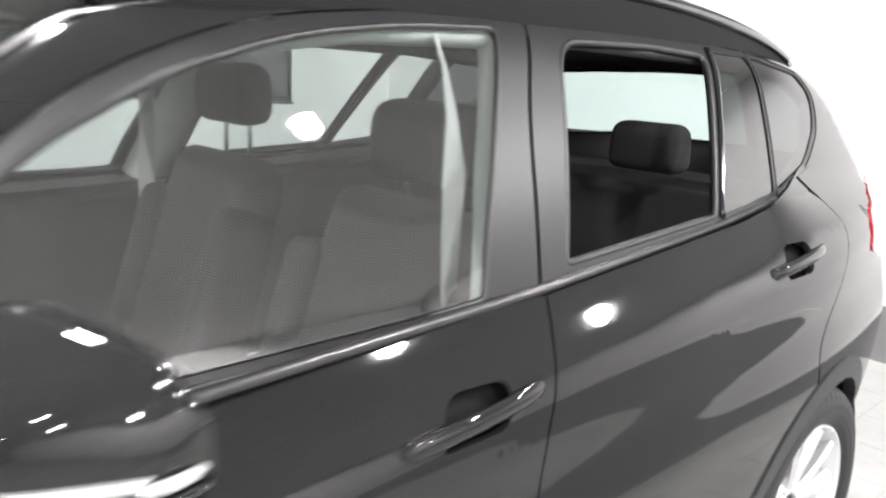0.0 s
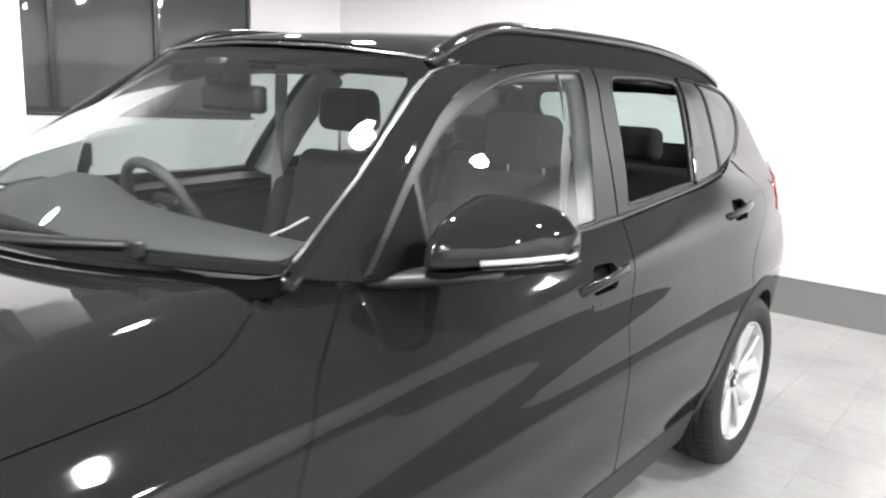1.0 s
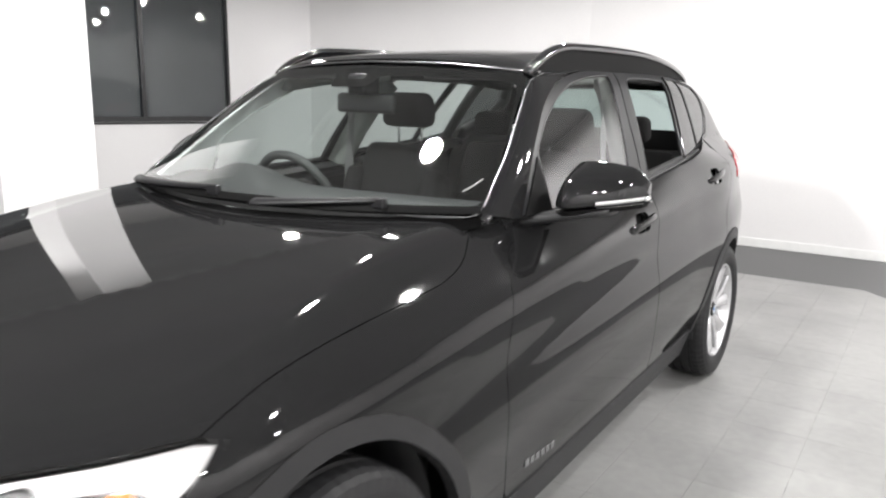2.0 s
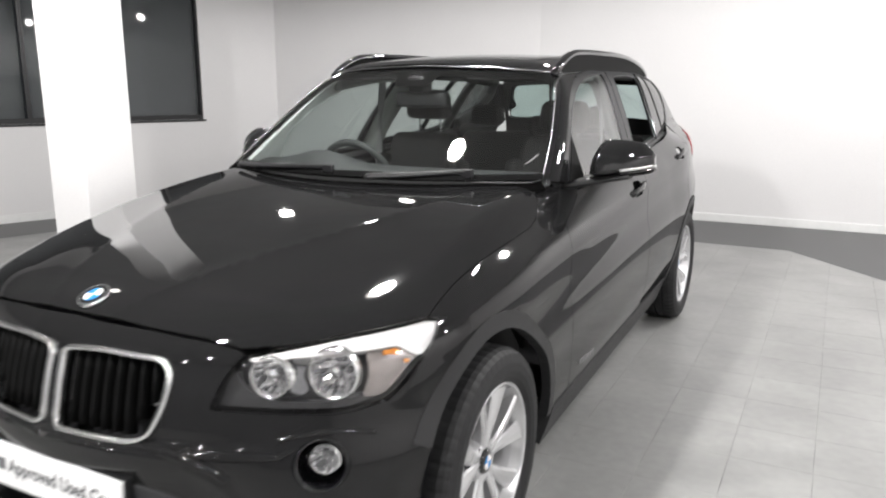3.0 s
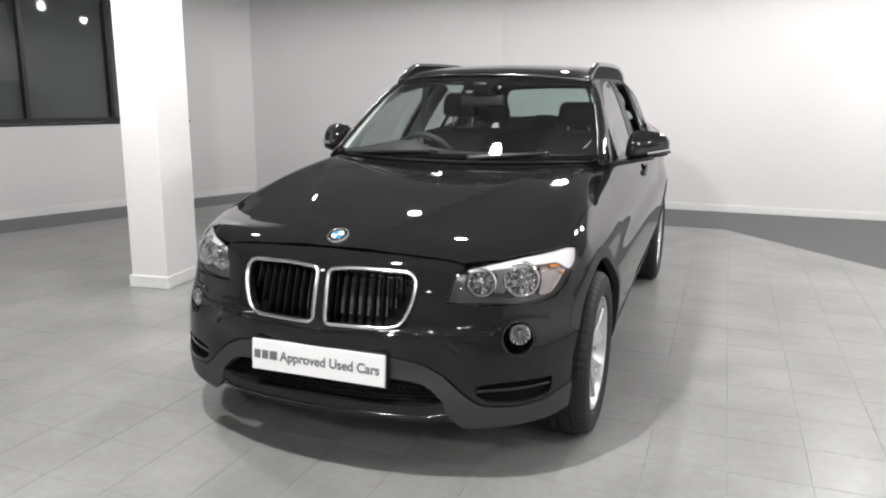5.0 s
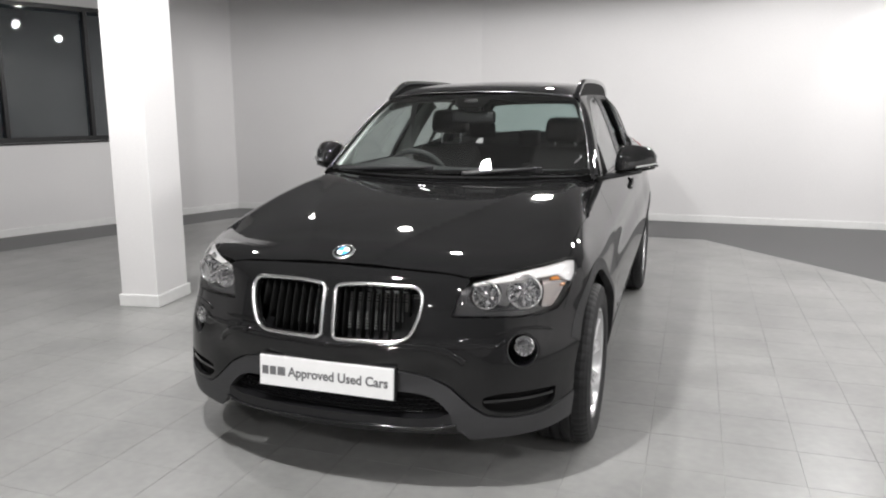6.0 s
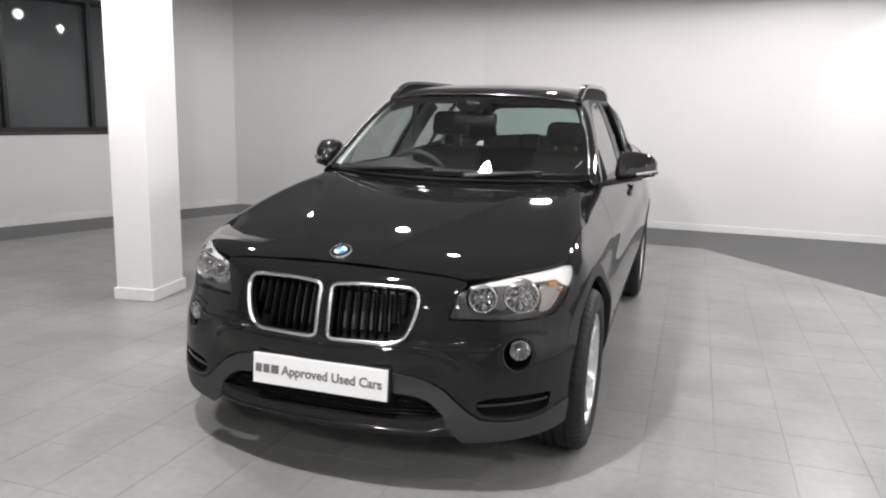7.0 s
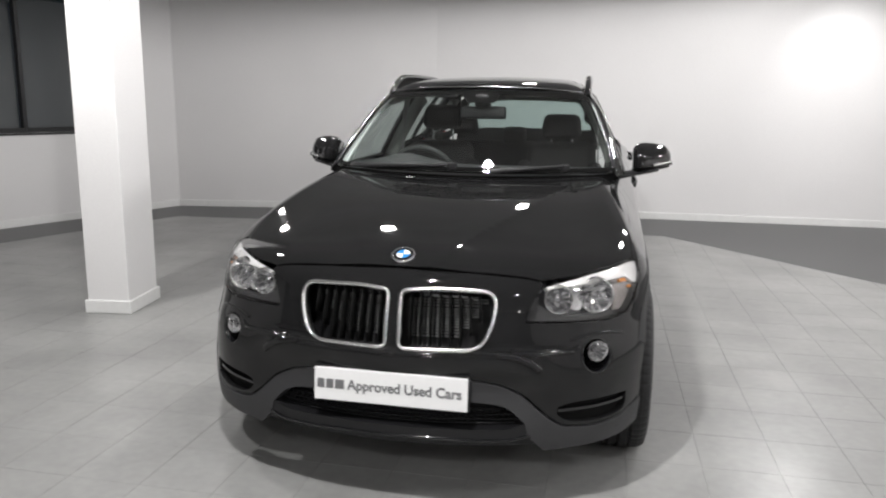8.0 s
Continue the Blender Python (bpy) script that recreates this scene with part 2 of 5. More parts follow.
# floor
bm = bmesh.new()
box(bm, (-9.5, -8, -0.2), (7.5, 7.5, -0.0018))
floor = tagged(part("floor", bm, JOINT), "pale grey stone tiled showroom floor with dark joints", "floor", kind="structure")
BORDER = [[(-8.25, -4.2), (-7.35, -4.2), (-5.14, 2.15), (-4.22, 5.00), (-4.68, 5.76)], [(-4.22, 5.00), (-1.35, 5.12), (-1.40, 6.28), (-4.68, 5.76)],
          [(-1.35, 5.12), (1.32, 5.14), (1.33, 6.33), (-1.40, 6.28)], [(1.32, 5.14), (5.0, 0.75), (6.4, 0.75), (6.4, 6.40), (1.33, 6.33)], [(5.0, 0.75), (5.0, -6.9), (6.4, -6.9), (6.4, 0.75)]]
bm = bmesh.new()
for piece in BORDER:
    prism(bm, piece if sum(piece[i - 1][0] * piece[i][1] - piece[i][0] * piece[i - 1][1] for i in range(len(piece))) > 0 else piece[::-1], -0.0035, 0.0012)
bmesh.ops.recalc_face_normals(bm, faces=bm.faces)
tagged(part("floor_border", bm, DARKFLOOR), "dark grey floor border along the showroom walls", "floor", kind="structure")

# ceiling with its recessed lamps
bm = bmesh.new()
box(bm, (-9.5, -8, CEIL), (7.5, 7.5, CEIL + 0.2))
tagged(part("ceiling", bm, CEILING), "plain painted showroom ceiling", "ceiling", kind="structure")

# pillar
PM = Matrix.Translation((-2.427, 1.325, 0)) @ Matrix.Rotation(radians(7.5), 4, "Z")
pillar = tagged(new("pillar"), "square white painted pillar with a low skirting", "pillar", kind="structure")
part("shaft", bevelled_box((-0.137, -0.196, 0), (0.137, 0.196, CEIL), 0.004, 2, PM), WALL, pillar)
part("skirting", bevelled_box((-0.152, -0.211, 0.001), (0.152, 0.211, 0.085), 0.004, 2, PM), SKIRT, pillar)

# floor tiles: the nearest singly, the rest joined
TX, TY, GAP_X, GAP_Y = 0.2845, 0.303, 0.0023, 0.0008
def inside_tiles(x, y):
    """Whether a place lies on the pale tiles, not on the border."""
    for pts in BORDER:
        hit = False
        for i in range(len(pts)):
            (x1, y1), (x2, y2) = pts[i], pts[i - 1]
            if (y1 > y) != (y2 > y) and x < (x2 - x1) * (y - y1) / (y2 - y1) + x1:
                hit = not hit
        if hit:
            return False
    return True


def tile_shape(bm, x, y, w=TX, h=TY):
    gx, gy = GAP_X / 2, GAP_Y / 2
    c = [(x + gx, y + gy), (x + w - gx, y + gy), (x + w - gx, y + h - gy), (x + gx, y + h - gy)]
    e = 0.0007
    top = [bm.verts.new((px + (e if k in (0, 3) else -e), py + (e if k < 2 else -e), 0)) for k, (px, py) in enumerate(c)]
    mid = [bm.verts.new((px, py, -0.0015)) for px, py in c]
    low = [bm.verts.new((px, py, -0.0045)) for px, py in c]
    bm.faces.new(top)
    for a, b in ((top, mid), (mid, low)):
        for k in range(4):
            bm.faces.new((b[k], b[(k + 1) % 4], a[(k + 1) % 4], a[k]))

# ---- window band in the slanting wall ----
def window_unit(name, s0, s1, z0, z1):
    win = tagged(new(name), "black framed window with closed grey blind slats", "window", group="windows in the slanting wall", kind="structure")
    def bar(nm, a, b, c, d, y0=0.02, y1=0.09):
        part(nm, bevelled_box((a, y0, c), (b, y1, d), 0.003, 1, MW), FRAME, win)
    bar("frame_bar", s0, s0 + 0.022, z0, z1)
    bar("frame_bar", s1 - 0.022, s1, z0, z1)
    bar("frame_bar", s0 + 0.022, s1 - 0.022, z0, z0 + 0.055)
    bar("frame_bar", s0 + 0.022, s1 - 0.022, z1 - 0.05, z1)
    p = part("pane", bevelled_box((s0 + 0.022, 0.05, z0 + 0.055), (s1 - 0.022, 0.056, z1 - 0.05), 0.001, 1, MW), PANE, win)
    p.visible_shadow = False
    bm = bmesh.new()
    tilt = radians(62)
    for i in range(int((z1 - z0 - 0.1) / 0.024)):
        z = z0 + 0.06 + 0.024 * i
        m = MW @ Matrix.Translation(((s0 + s1) / 2, 0.125, z)) @ Matrix.Rotation(tilt, 4, "X")
        box(bm, (-(s1 - s0) / 2 + 0.02, -0.0135, -0.0006), ((s1 - s0) / 2 - 0.02, 0.0135, 0.0006), m)
    tagged(part("blind", bm, BLIND, win), "closed grey blind slats", kind="stuff")


pitch = 0.92
for k in range(6):
    window_unit("window_%d" % (k + 1), HOLE[1] - pitch * (k + 1), HOLE[1] - pitch * k, HOLE[2], HOLE[3])
tagged(part("window_sill", bevelled_box((HOLE[0] - 0.02, -0.02, HOLE[2] - 0.022), (HOLE[1] + 0.025, 0.02, HOLE[2] - 0.001), 0.003, 1, MW), FRAME), "thin black sill under the windows", "sill", kind="structure")


# ---- lamps in the ceiling ----
def downlight(x, y):
    lamp = tagged(new("downlight"), "recessed round ceiling downlight, switched on", "downlight", group="ceiling downlights")
    lamp.location = (x, y, CEIL)
    part("trim_ring", spin_bm([(-0.004, 0.10), (-0.006, 0.095), (-0.004, 0.078), (0.03, 0.070)], 32, turn=Matrix.Rotation(radians(-90), 4, "Y")), SKIRT, lamp, smooth=True)
    part("diffuser", spin_bm([(-0.002, 0.074), (-0.0025, 0.0001)], 32, turn=Matrix.Rotation(radians(-90), 4, "Y") @ Matrix.Translation((-0.001, 0, 0))), LAMPGLASS, lamp, "glowing round diffuser")
    return lamp

# ---- the car's form: front axle at y = 0, the nose towards -y, ground at z = 0 ----
def curve(v, xs, ys):
    """A smooth curve through few control values (cubic Hermite)."""
    xs, ys = np.asarray(xs, float), np.asarray(ys, float)
    d = np.diff(ys) / np.diff(xs)
    m = np.concatenate(([d[0]], (d[:-1] * np.diff(xs)[1:] + d[1:] * np.diff(xs)[:-1]) / (xs[2:] - xs[:-2]), [d[-1]]))
    v = np.asarray(v, float)
    i = np.clip(np.searchsorted(xs, v) - 1, 0, len(xs) - 2)
    h = xs[i + 1] - xs[i]
    t = np.clip((v - xs[i]) / h, 0, 1)
    return ((1 + 2 * t) * (1 - t) ** 2 * ys[i] + t * (1 - t) ** 2 * h * m[i]
            + t * t * (3 - 2 * t) * ys[i + 1] - t * t * (1 - t) * h * m[i + 1])


def smax(a, b, k):
    h = np.maximum(k - np.abs(a - b), 0) / k
    return np.maximum(a, b) + h * h * k * 0.25


def step(v):
    return 1 / (1 + np.exp(-np.clip(v, -40, 40)))


def crease(y):
    return 0.780 + 0.079 * y


def belt(y):
    return 1.0 + 0.043 * (y - 1.0)


def flank(y, z):
    """Half width of the lower body."""
    w = z - crease(y)
    plan = curve(y, (-0.9, -0.5, -0.2, 0.1, 0.6, 1.4, 2.2, 2.76, 3.2, 3.7), (0.80, 0.845, 0.868, 0.880, 0.876, 0.880, 0.888, 0.887, 0.825, 0.695))
    prof = curve(w, (-0.80, -0.62, -0.50, -0.36, -0.24, -0.14, -0.06, -0.012, 0.012, 0.06, 0.13, 0.25, 0.7),
                 (-0.115, -0.055, -0.020, -0.004, -0.004, -0.026, -0.034, -0.042, -0.052, -0.085, -0.142, -0.26, -0.85))
    return plan + prof - 0.80 * step((y - 2.75) / 0.12) * np.maximum(w - 0.04, 0)


def nose(x, z):
    """The front: y of the surface."""
    mid = curve(z, (0.15, 0.22, 0.30, 0.43, 0.53, 0.548, 0.566, 0.60, 0.70, 0.78, 0.83, 0.88, 1.0),
                (-0.70, -0.735, -0.745, -0.731, -0.746, -0.745, -0.722, -0.713, -0.686, -0.652, -0.610, -0.525, -0.25))
    plain = curve(z, (0.15, 0.22, 0.30, 0.43, 0.53, 0.60, 0.70, 0.78, 0.83, 0.88, 1.0),
                  (-0.70, -0.735, -0.745, -0.738, -0.722, -0.700, -0.672, -0.640, -0.600, -0.52, -0.25))
    k = np.clip((np.abs(x) - 0.38) / 0.20, 0, 1)
    k = k * k * (3 - 2 * k)
    return mid + (plain - mid) * k + 0.36 * x * x + 0.12 * x ** 4


def bonnet(x, y):
    """The top of the front: z of the surface."""
    mid = curve(y, (-0.75, -0.575, -0.4, -0.1, 0.3, 0.6, 0.9, 1.4, 2.4, 3.6), (0.775, 0.846, 0.892, 0.948, 0.998, 1.0225, 1.036, 1.15, 1.35, 1.40))
    drop = curve(y, (-0.7, -0.27, 0.2, 0.7), (0.11, 0.085, 0.028, 0.0))
    ridge = curve(y, (-0.62, -0.3, 0.0, 0.45, 0.7), (0.115, 0.262, 0.385, 0.525, 0.60))
    return mid - drop * np.abs(x / 0.76) ** 3.0 + 0.013 * (np.exp(-np.maximum(np.abs(x) - ridge, 0) / 0.09) - 1) * (0.25 + 0.75 * step((0.28 - y) / 0.09))


def lower(p):
    """Outside positive: the body below the windows."""
    x, y, z = p[..., 0], p[..., 1], p[..., 2]
    a = np.abs(x)
    side = (a - flank(y, z)) * 0.96
    front = (nose(x, z) - y) * 0.85
    top = (z - bonnet(x, y)) * 0.97
    rear = (y - (3.62 - 0.25 * x * x - 0.25 * (z - 0.75) ** 2)) * 0.95
    body = smax(side, front, 0.20)
    body = smax(body, top, 0.05)
    return smax(body, rear, 0.25)


def glasshouse_side(y, z):
    base = curve(y, (0.6, 1.0, 1.8, 2.4, 3.0, 3.6), (0.735, 0.748, 0.752, 0.748, 0.722, 0.665))
    h = z - 1.04
    return base - 0.36 * h - 0.25 * h * h


def roof(x, y):
    return curve(y, (0.9, 1.2, 1.6, 2.0, 2.6, 3.1, 3.6), (1.415, 1.466, 1.505, 1.520, 1.508, 1.468, 1.375)) - 0.085 * x * x


def screen(x, z):
    return 0.50 + 1.573 * (z - 1.04) + 0.45 * x * x


def upper(p):
    """Outside positive: the windows and the roof."""
    x, y, z = p[..., 0], p[..., 1], p[..., 2]
    side = (np.abs(x) - glasshouse_side(y, z)) * 0.92
    top = (z - roof(x, y)) * 0.98
    front = (screen(x, z) - y) / 1.9
    rear = (y - (3.62 - 0.75 * (z - 1.0) - 0.25 * x * x)) * 0.8
    body = smax(side, top, 0.13)
    body = smax(body, front, 0.035)
    return np.maximum(smax(body, rear, 0.10), 0.90 - z)


def whole(p):
    """Both forms together."""
    return -smax(-lower(p), -upper(p), 0.05)


AXIS_Y = 0.35


def cast(way, u, v):
    """Start and direction of the lines along which an outline is laid on the form."""
    o, d = np.zeros((len(u), 3)), np.zeros((len(u), 3))
    if way == "side":
        o[:, 0], o[:, 1], o[:, 2], d[:, 0] = 1.25, u, v, -1
    elif way == "front":
        o[:, 0], o[:, 1], o[:, 2], d[:, 1] = u, -1.1, v, 1
    elif way == "back":
        o[:, 0], o[:, 1], o[:, 2], d[:, 1] = u, 4.2, v, -1
    elif way == "top":
        o[:, 0], o[:, 1], o[:, 2], d[:, 2] = u, v, 1.8, -1
    else:
        d[:, 0], d[:, 1] = -np.sin(u), np.cos(u)
        o[:, 2], o[:, 1] = v, AXIS_Y
        o -= 1.45 * d
    return o, d


def meet(form, o, d, depth=3.4, steps=340):
    """First place where each line enters the form."""
    t, ks = np.linspace(0, depth, steps), []
    for i in range(0, len(o), 1500):
        vals = form(o[i:i + 1500, None, :] + d[i:i + 1500, None, :] * t[None, :, None])
        inside = vals < 0
        ks.append(np.where(inside.any(1), inside.argmax(1), vals.argmin(1)))
    k = np.concatenate(ks)
    lo, hi = t[np.maximum(k - 1, 0)], t[k]
    for _ in range(24):
        m = (lo + hi) / 2
        s = form(o + d * m[:, None]) < 0
        lo, hi = np.where(s, lo, m), np.where(s, m, hi)
    return o + d * hi[:, None]


def normals(form, p, e=0.002):
    g = np.stack([form(p + np.eye(3)[k] * e) - form(p - np.eye(3)[k] * e) for k in range(3)], -1)
    return g / np.maximum(np.linalg.norm(g, axis=-1, keepdims=True), 1e-9)


def rounded(pts, seg=5):
    """A closed outline from corners (u, v, radius)."""
    out, n = [], len(pts)
    for i in range(n):
        p, a, b = np.array(pts[i][:2]), np.array(pts[i - 1][:2]), np.array(pts[(i + 1) % n][:2])
        r = pts[i][2] if len(pts[i]) > 2 else 0
        la, lb = np.linalg.norm(a - p), np.linalg.norm(b - p)
        r = min(r, 0.49 * la, 0.49 * lb)
        if r < 1e-4:
            out.append(p)
            continue
        s, e = p + (a - p) / la * r, p + (b - p) / lb * r
        for t in np.linspace(0, 1, seg + 1):
            out.append((1 - t) ** 2 * s + 2 * t * (1 - t) * p + t * t * e)
    return out


def inset(pts, d):
    """The outline drawn in by d on all sides."""
    pts = [np.array(p, float) for p in pts]
    area = sum(pts[i - 1][0] * pts[i][1] - pts[i][0] * pts[i - 1][1] for i in range(len(pts)))
    sign, out = (1 if area > 0 else -1), []
    for i in range(len(pts)):
        a, b, c = pts[i - 1], pts[i], pts[(i + 1) % len(pts)]
        t1, t2 = b - a, c - b
        t1, t2 = t1 / (np.linalg.norm(t1) + 1e-9), t2 / (np.linalg.norm(t2) + 1e-9)
        n1, n2 = np.array((-t1[1], t1[0])), np.array((-t2[1], t2[0]))
        n = n1 + n2
        n = n / max(np.linalg.norm(n), 0.5)
        k = min(1 / max(n @ n1, 0.5), 1.6)
        out.append(b + sign * d * k * n)
    return out


def densify(outline, cell):
    fine = []
    for i in range(len(outline)):
        a, b = outline[i], outline[(i + 1) % len(outline)]
        k = max(1, int(np.linalg.norm(b - a) / cell))
        fine += [a + (b - a) * j / k for j in range(k)]
    return fine


def panel(name, pts, way, form, mat, parent, label="", gap=0.002, lift=0.0, thick=0.014, cell=0.035, sides=(1,), holes=()):
    """A curved sheet cut along an outline, with holes, laid on the form, its edges turned in."""
    flat = inset(densify(rounded(pts), cell), gap)
    loops = [flat] + [inset(densify(rounded(h), min(cell, 0.02)), -0.0005) for h in holes]
    bm = bmesh.new()
    for loop in loops:
        vs = [bm.verts.new((p[0], p[1], 0)) for p in loop]
        for i in range(len(vs)):
            bm.edges.new((vs[i - 1], vs[i]))
    bmesh.ops.triangle_fill(bm, use_beauty=True, edges=bm.edges[:])
    arr = np.array(flat)
    for axis in (0, 1):
        lo, hi = arr[:, axis].min(), arr[:, axis].max()
        k = max(1, int((hi - lo) / cell))
        n = (1, 0, 0) if axis == 0 else (0, 1, 0)
        for s in np.linspace(lo, hi, k + 1)[1:-1]:
            co = (s + 1.3e-5, 0, 0) if axis == 0 else (0, s + 1.3e-5, 0)
            bmesh.ops.bisect_plane(bm, geom=bm.verts[:] + bm.edges[:] + bm.faces[:], plane_co=co, plane_no=n, dist=1e-6)
    bm.verts.index_update()
    uv = np.array([v.co[:2] for v in bm.verts])
    o, d = cast(way, uv[:, 0], uv[:, 1])
    pos = meet(form, o, d)
    nrm = normals(form, pos)
    pos = pos + nrm * lift
    for v, c in zip(bm.verts, pos):
        v.co = c
    bmesh.ops.recalc_face_normals(bm, faces=bm.faces)
    f0 = max(bm.faces, key=lambda f: f.calc_area())
    f0.normal_update()
    if f0.normal.dot(Vector(nrm[f0.verts[0].index])) < 0:
        bmesh.ops.reverse_faces(bm, faces=bm.faces)
    top = set(bm.faces)
    nn = len(bm.verts)
    rim = [e for e in bm.edges if e.is_boundary]
    twin = {}
    for e in rim:
        for v in e.verts:
            if v not in twin:
                twin[v] = bm.verts.new(v.co - Vector(nrm[v.index]) * thick)
    for e in rim:
        loop = e.link_loops[0]
        a, b = loop.vert, loop.link_loop_next.vert
        bm.faces.new((b, a, twin[a], twin[b])).smooth = False
    for f in top:
        f.smooth = True
    bm.verts.index_update()
    normal_of = [Vector(n) for n in nrm]
    made = []
    for s in sides:
        copy = bm.copy()
        if s < 0:
            for v in copy.verts:
                v.co.x = -v.co.x
            bmesh.ops.reverse_faces(copy, faces=copy.faces)
        me = bpy.data.meshes.new(name)
        copy.normal_update()
        copy.to_mesh(me)
        copy.free()
        me.materials.append(mat)
        ln = []
        for poly in me.polygons:
            for vi in poly.vertices:
                if poly.use_smooth:
                    n = normal_of[vi]
                    ln.append((n.x * s, n.y, n.z))
                else:
                    ln.append(tuple(poly.normal))
        me.normals_split_custom_set(ln)
        ob = new(name, me)
        ob.parent = parent
        if label:
            tagged(ob, label)
        made.append(ob)
    bm.free()
    return made


def place(way, form, u, v, lift=0.0):
    """The place on the form for one outline point, and its normal."""
    o, d = cast(way, np.array([u]), np.array([v]))
    p = meet(form, o, d)
    n = normals(form, p)
    return Vector(p[0] + n[0] * lift), Vector(n[0])


def ring_bm(rings, closed=False, caps=True):
    """A skin through rings of equally many points."""
    bm = bmesh.new()
    vs = [[bm.verts.new(c) for c in r] for r in rings]
    n, m = len(vs), len(vs[0])
    for i in range(n if closed else n - 1):
        for j in range(m):
            a, b = vs[i], vs[(i + 1) % n]
            bm.faces.new((a[j], a[(j + 1) % m], b[(j + 1) % m], b[j]))
    if caps and not closed:
        bm.faces.new(vs[0][::-1])
        bm.faces.new(vs[-1])
    bmesh.ops.recalc_face_normals(bm, faces=bm.faces)
    return bm


def bead_bm(pts, way, form, width, height, closed=True, lift=0.0, cell=0.02, sec=7):
    """A rounded strip along an outline on the form."""
    line = densify(rounded(pts, 6), cell) if closed else None
    if not closed:
        line = []
        for i in range(len(pts) - 1):
            a, b = np.array(pts[i][:2]), np.array(pts[i + 1][:2])
            k = max(1, int(np.linalg.norm(b - a) / cell))
            line += [a + (b - a) * j / k for j in range(k)]
        line.append(np.array(pts[-1][:2]))
    arr = np.array(line)
    o, d = cast(way, arr[:, 0], arr[:, 1])
    pos = meet(form, o, d)
    nrm = normals(form, pos)
    rings = []
    n = len(pos)
    for i in range(n):
        a = pos[i - 1] if (closed or i) else pos[i]
        b = pos[(i + 1) % n] if (closed or i < n - 1) else pos[i]
        t = Vector(b - a).normalized()
        nv = Vector(nrm[i])
        s = nv.cross(t).normalized()
        c = Vector(pos[i]) + nv * lift
        rings.append([c + s * (width / 2 * math.cos(q)) + nv * (height * math.sin(q)) for q in np.linspace(-0.35, math.pi + 0.35, sec)])
    return ring_bm(rings, closed, caps=True)


def flip_x(bm):
    for v in bm.verts:
        v.co.x = -v.co.x
    bmesh.ops.reverse_faces(bm, faces=bm.faces)
    return bm


def both(name, make, mat, parent, label="", smooth=True):
    """The same part on both flanks."""
    out = []
    for s in (1, -1):
        bm = make()
        out.append(part(name, bm if s > 0 else flip_x(bm), mat, parent, label, smooth))
    return out


def sweep_bm(path, section):
    """A section (u, v) swept along a path; v points up as far as it can."""
    rings, n = [], len(path)
    for i in range(n):
        t = (Vector(path[min(i + 1, n - 1)]) - Vector(path[max(i - 1, 0)])).normalized()
        s = t.cross(Vector((0, 0, 1)))
        s = s.normalized() if s.length > 1e-4 else Vector((1, 0, 0))
        u = s.cross(t)
        rings.append([Vector(path[i]) + s * a + u * b for a, b in section])
    return ring_bm(rings)


def circle(r, n=10, ry=None):
    return [(r * math.cos(2 * math.pi * i / n), (ry or r) * math.sin(2 * math.pi * i / n)) for i in range(n)]


def spin_bm(profile, n=64, centre=(0, 0, 0), axis="X", turn=None):
    """A profile of (along, radius) turned round an axis."""
    rings = []
    for i in range(n):
        a = 2 * math.pi * i / n
        rings.append([Vector((p, r * math.cos(a), r * math.sin(a))) for p, r in profile])
    bm = bmesh.new()
    vs = [[bm.verts.new(c) for c in r] for r in rings]
    for i in range(n):
        a, b = vs[i], vs[(i + 1) % n]
        for j in range(len(profile) - 1):
            bm.faces.new((a[j], a[j + 1], b[j + 1], b[j]))
    bmesh.ops.remove_doubles(bm, verts=bm.verts, dist=1e-6)
    bmesh.ops.recalc_face_normals(bm, faces=bm.faces)
    m = turn if turn is not None else Matrix.Translation(centre)
    bmesh.ops.transform(bm, matrix=m, verts=bm.verts)
    return bm


def facing(origin, normal):
    """A pose whose x axis looks along normal."""
    n = Vector(normal).normalized()
    y = Vector((0, 0, 1)).cross(n).normalized()
    z = n.cross(y)
    return Matrix(((n.x, y.x, z.x, origin[0]), (n.y, y.y, z.y, origin[1]), (n.z, y.z, z.z, origin[2]), (0, 0, 0, 1)))


def cushion(lo, hi, r, m=None, taper=0.0):
    """A padded block: rounded, narrower at its top by taper."""
    bm = bmesh.new()
    box(bm, lo, hi)
    bmesh.ops.recalc_face_normals(bm, faces=bm.faces)
    bmesh.ops.bevel(bm, geom=list(bm.edges), offset=r, segments=4, affect="EDGES", profile=0.5)
    cx = (lo[0] + hi[0]) / 2
    for v in bm.verts:
        k = 1 - taper * (v.co.z - lo[2]) / (hi[2] - lo[2])
        v.co.x = cx + (v.co.x - cx) * k
    if m:
        bmesh.ops.transform(bm, matrix=m, verts=bm.verts)
    return bm

# ---- the car's outer panels ----
car = tagged(new("car"), "glossy black compact five-door off-road estate car, parked on the tiled floor", "car")
BOTH = (1, -1)


def arc(cy, cz, r, a0, a1, n=14):
    return [(cy + r * math.cos(radians(a0 + (a1 - a0) * i / n)), cz + r * math.sin(radians(a0 + (a1 - a0) * i / n)), 0) for i in range(n + 1)]


def ell(u, v, ru, rv, n=24):
    return [(u + ru * math.cos(2 * math.pi * i / n), v + rv * math.sin(2 * math.pi * i / n), 0) for i in range(n)]


AXLE_F, AXLE_R, HUB = 0.0, 2.76, 0.328
ARCH, LIP = 0.352, 0.405
ARCH_F, LIP_F = 0.382, 0.430
B_LOW, B_TOP = (1.806, belt(1.806)), (1.963, 1.443)

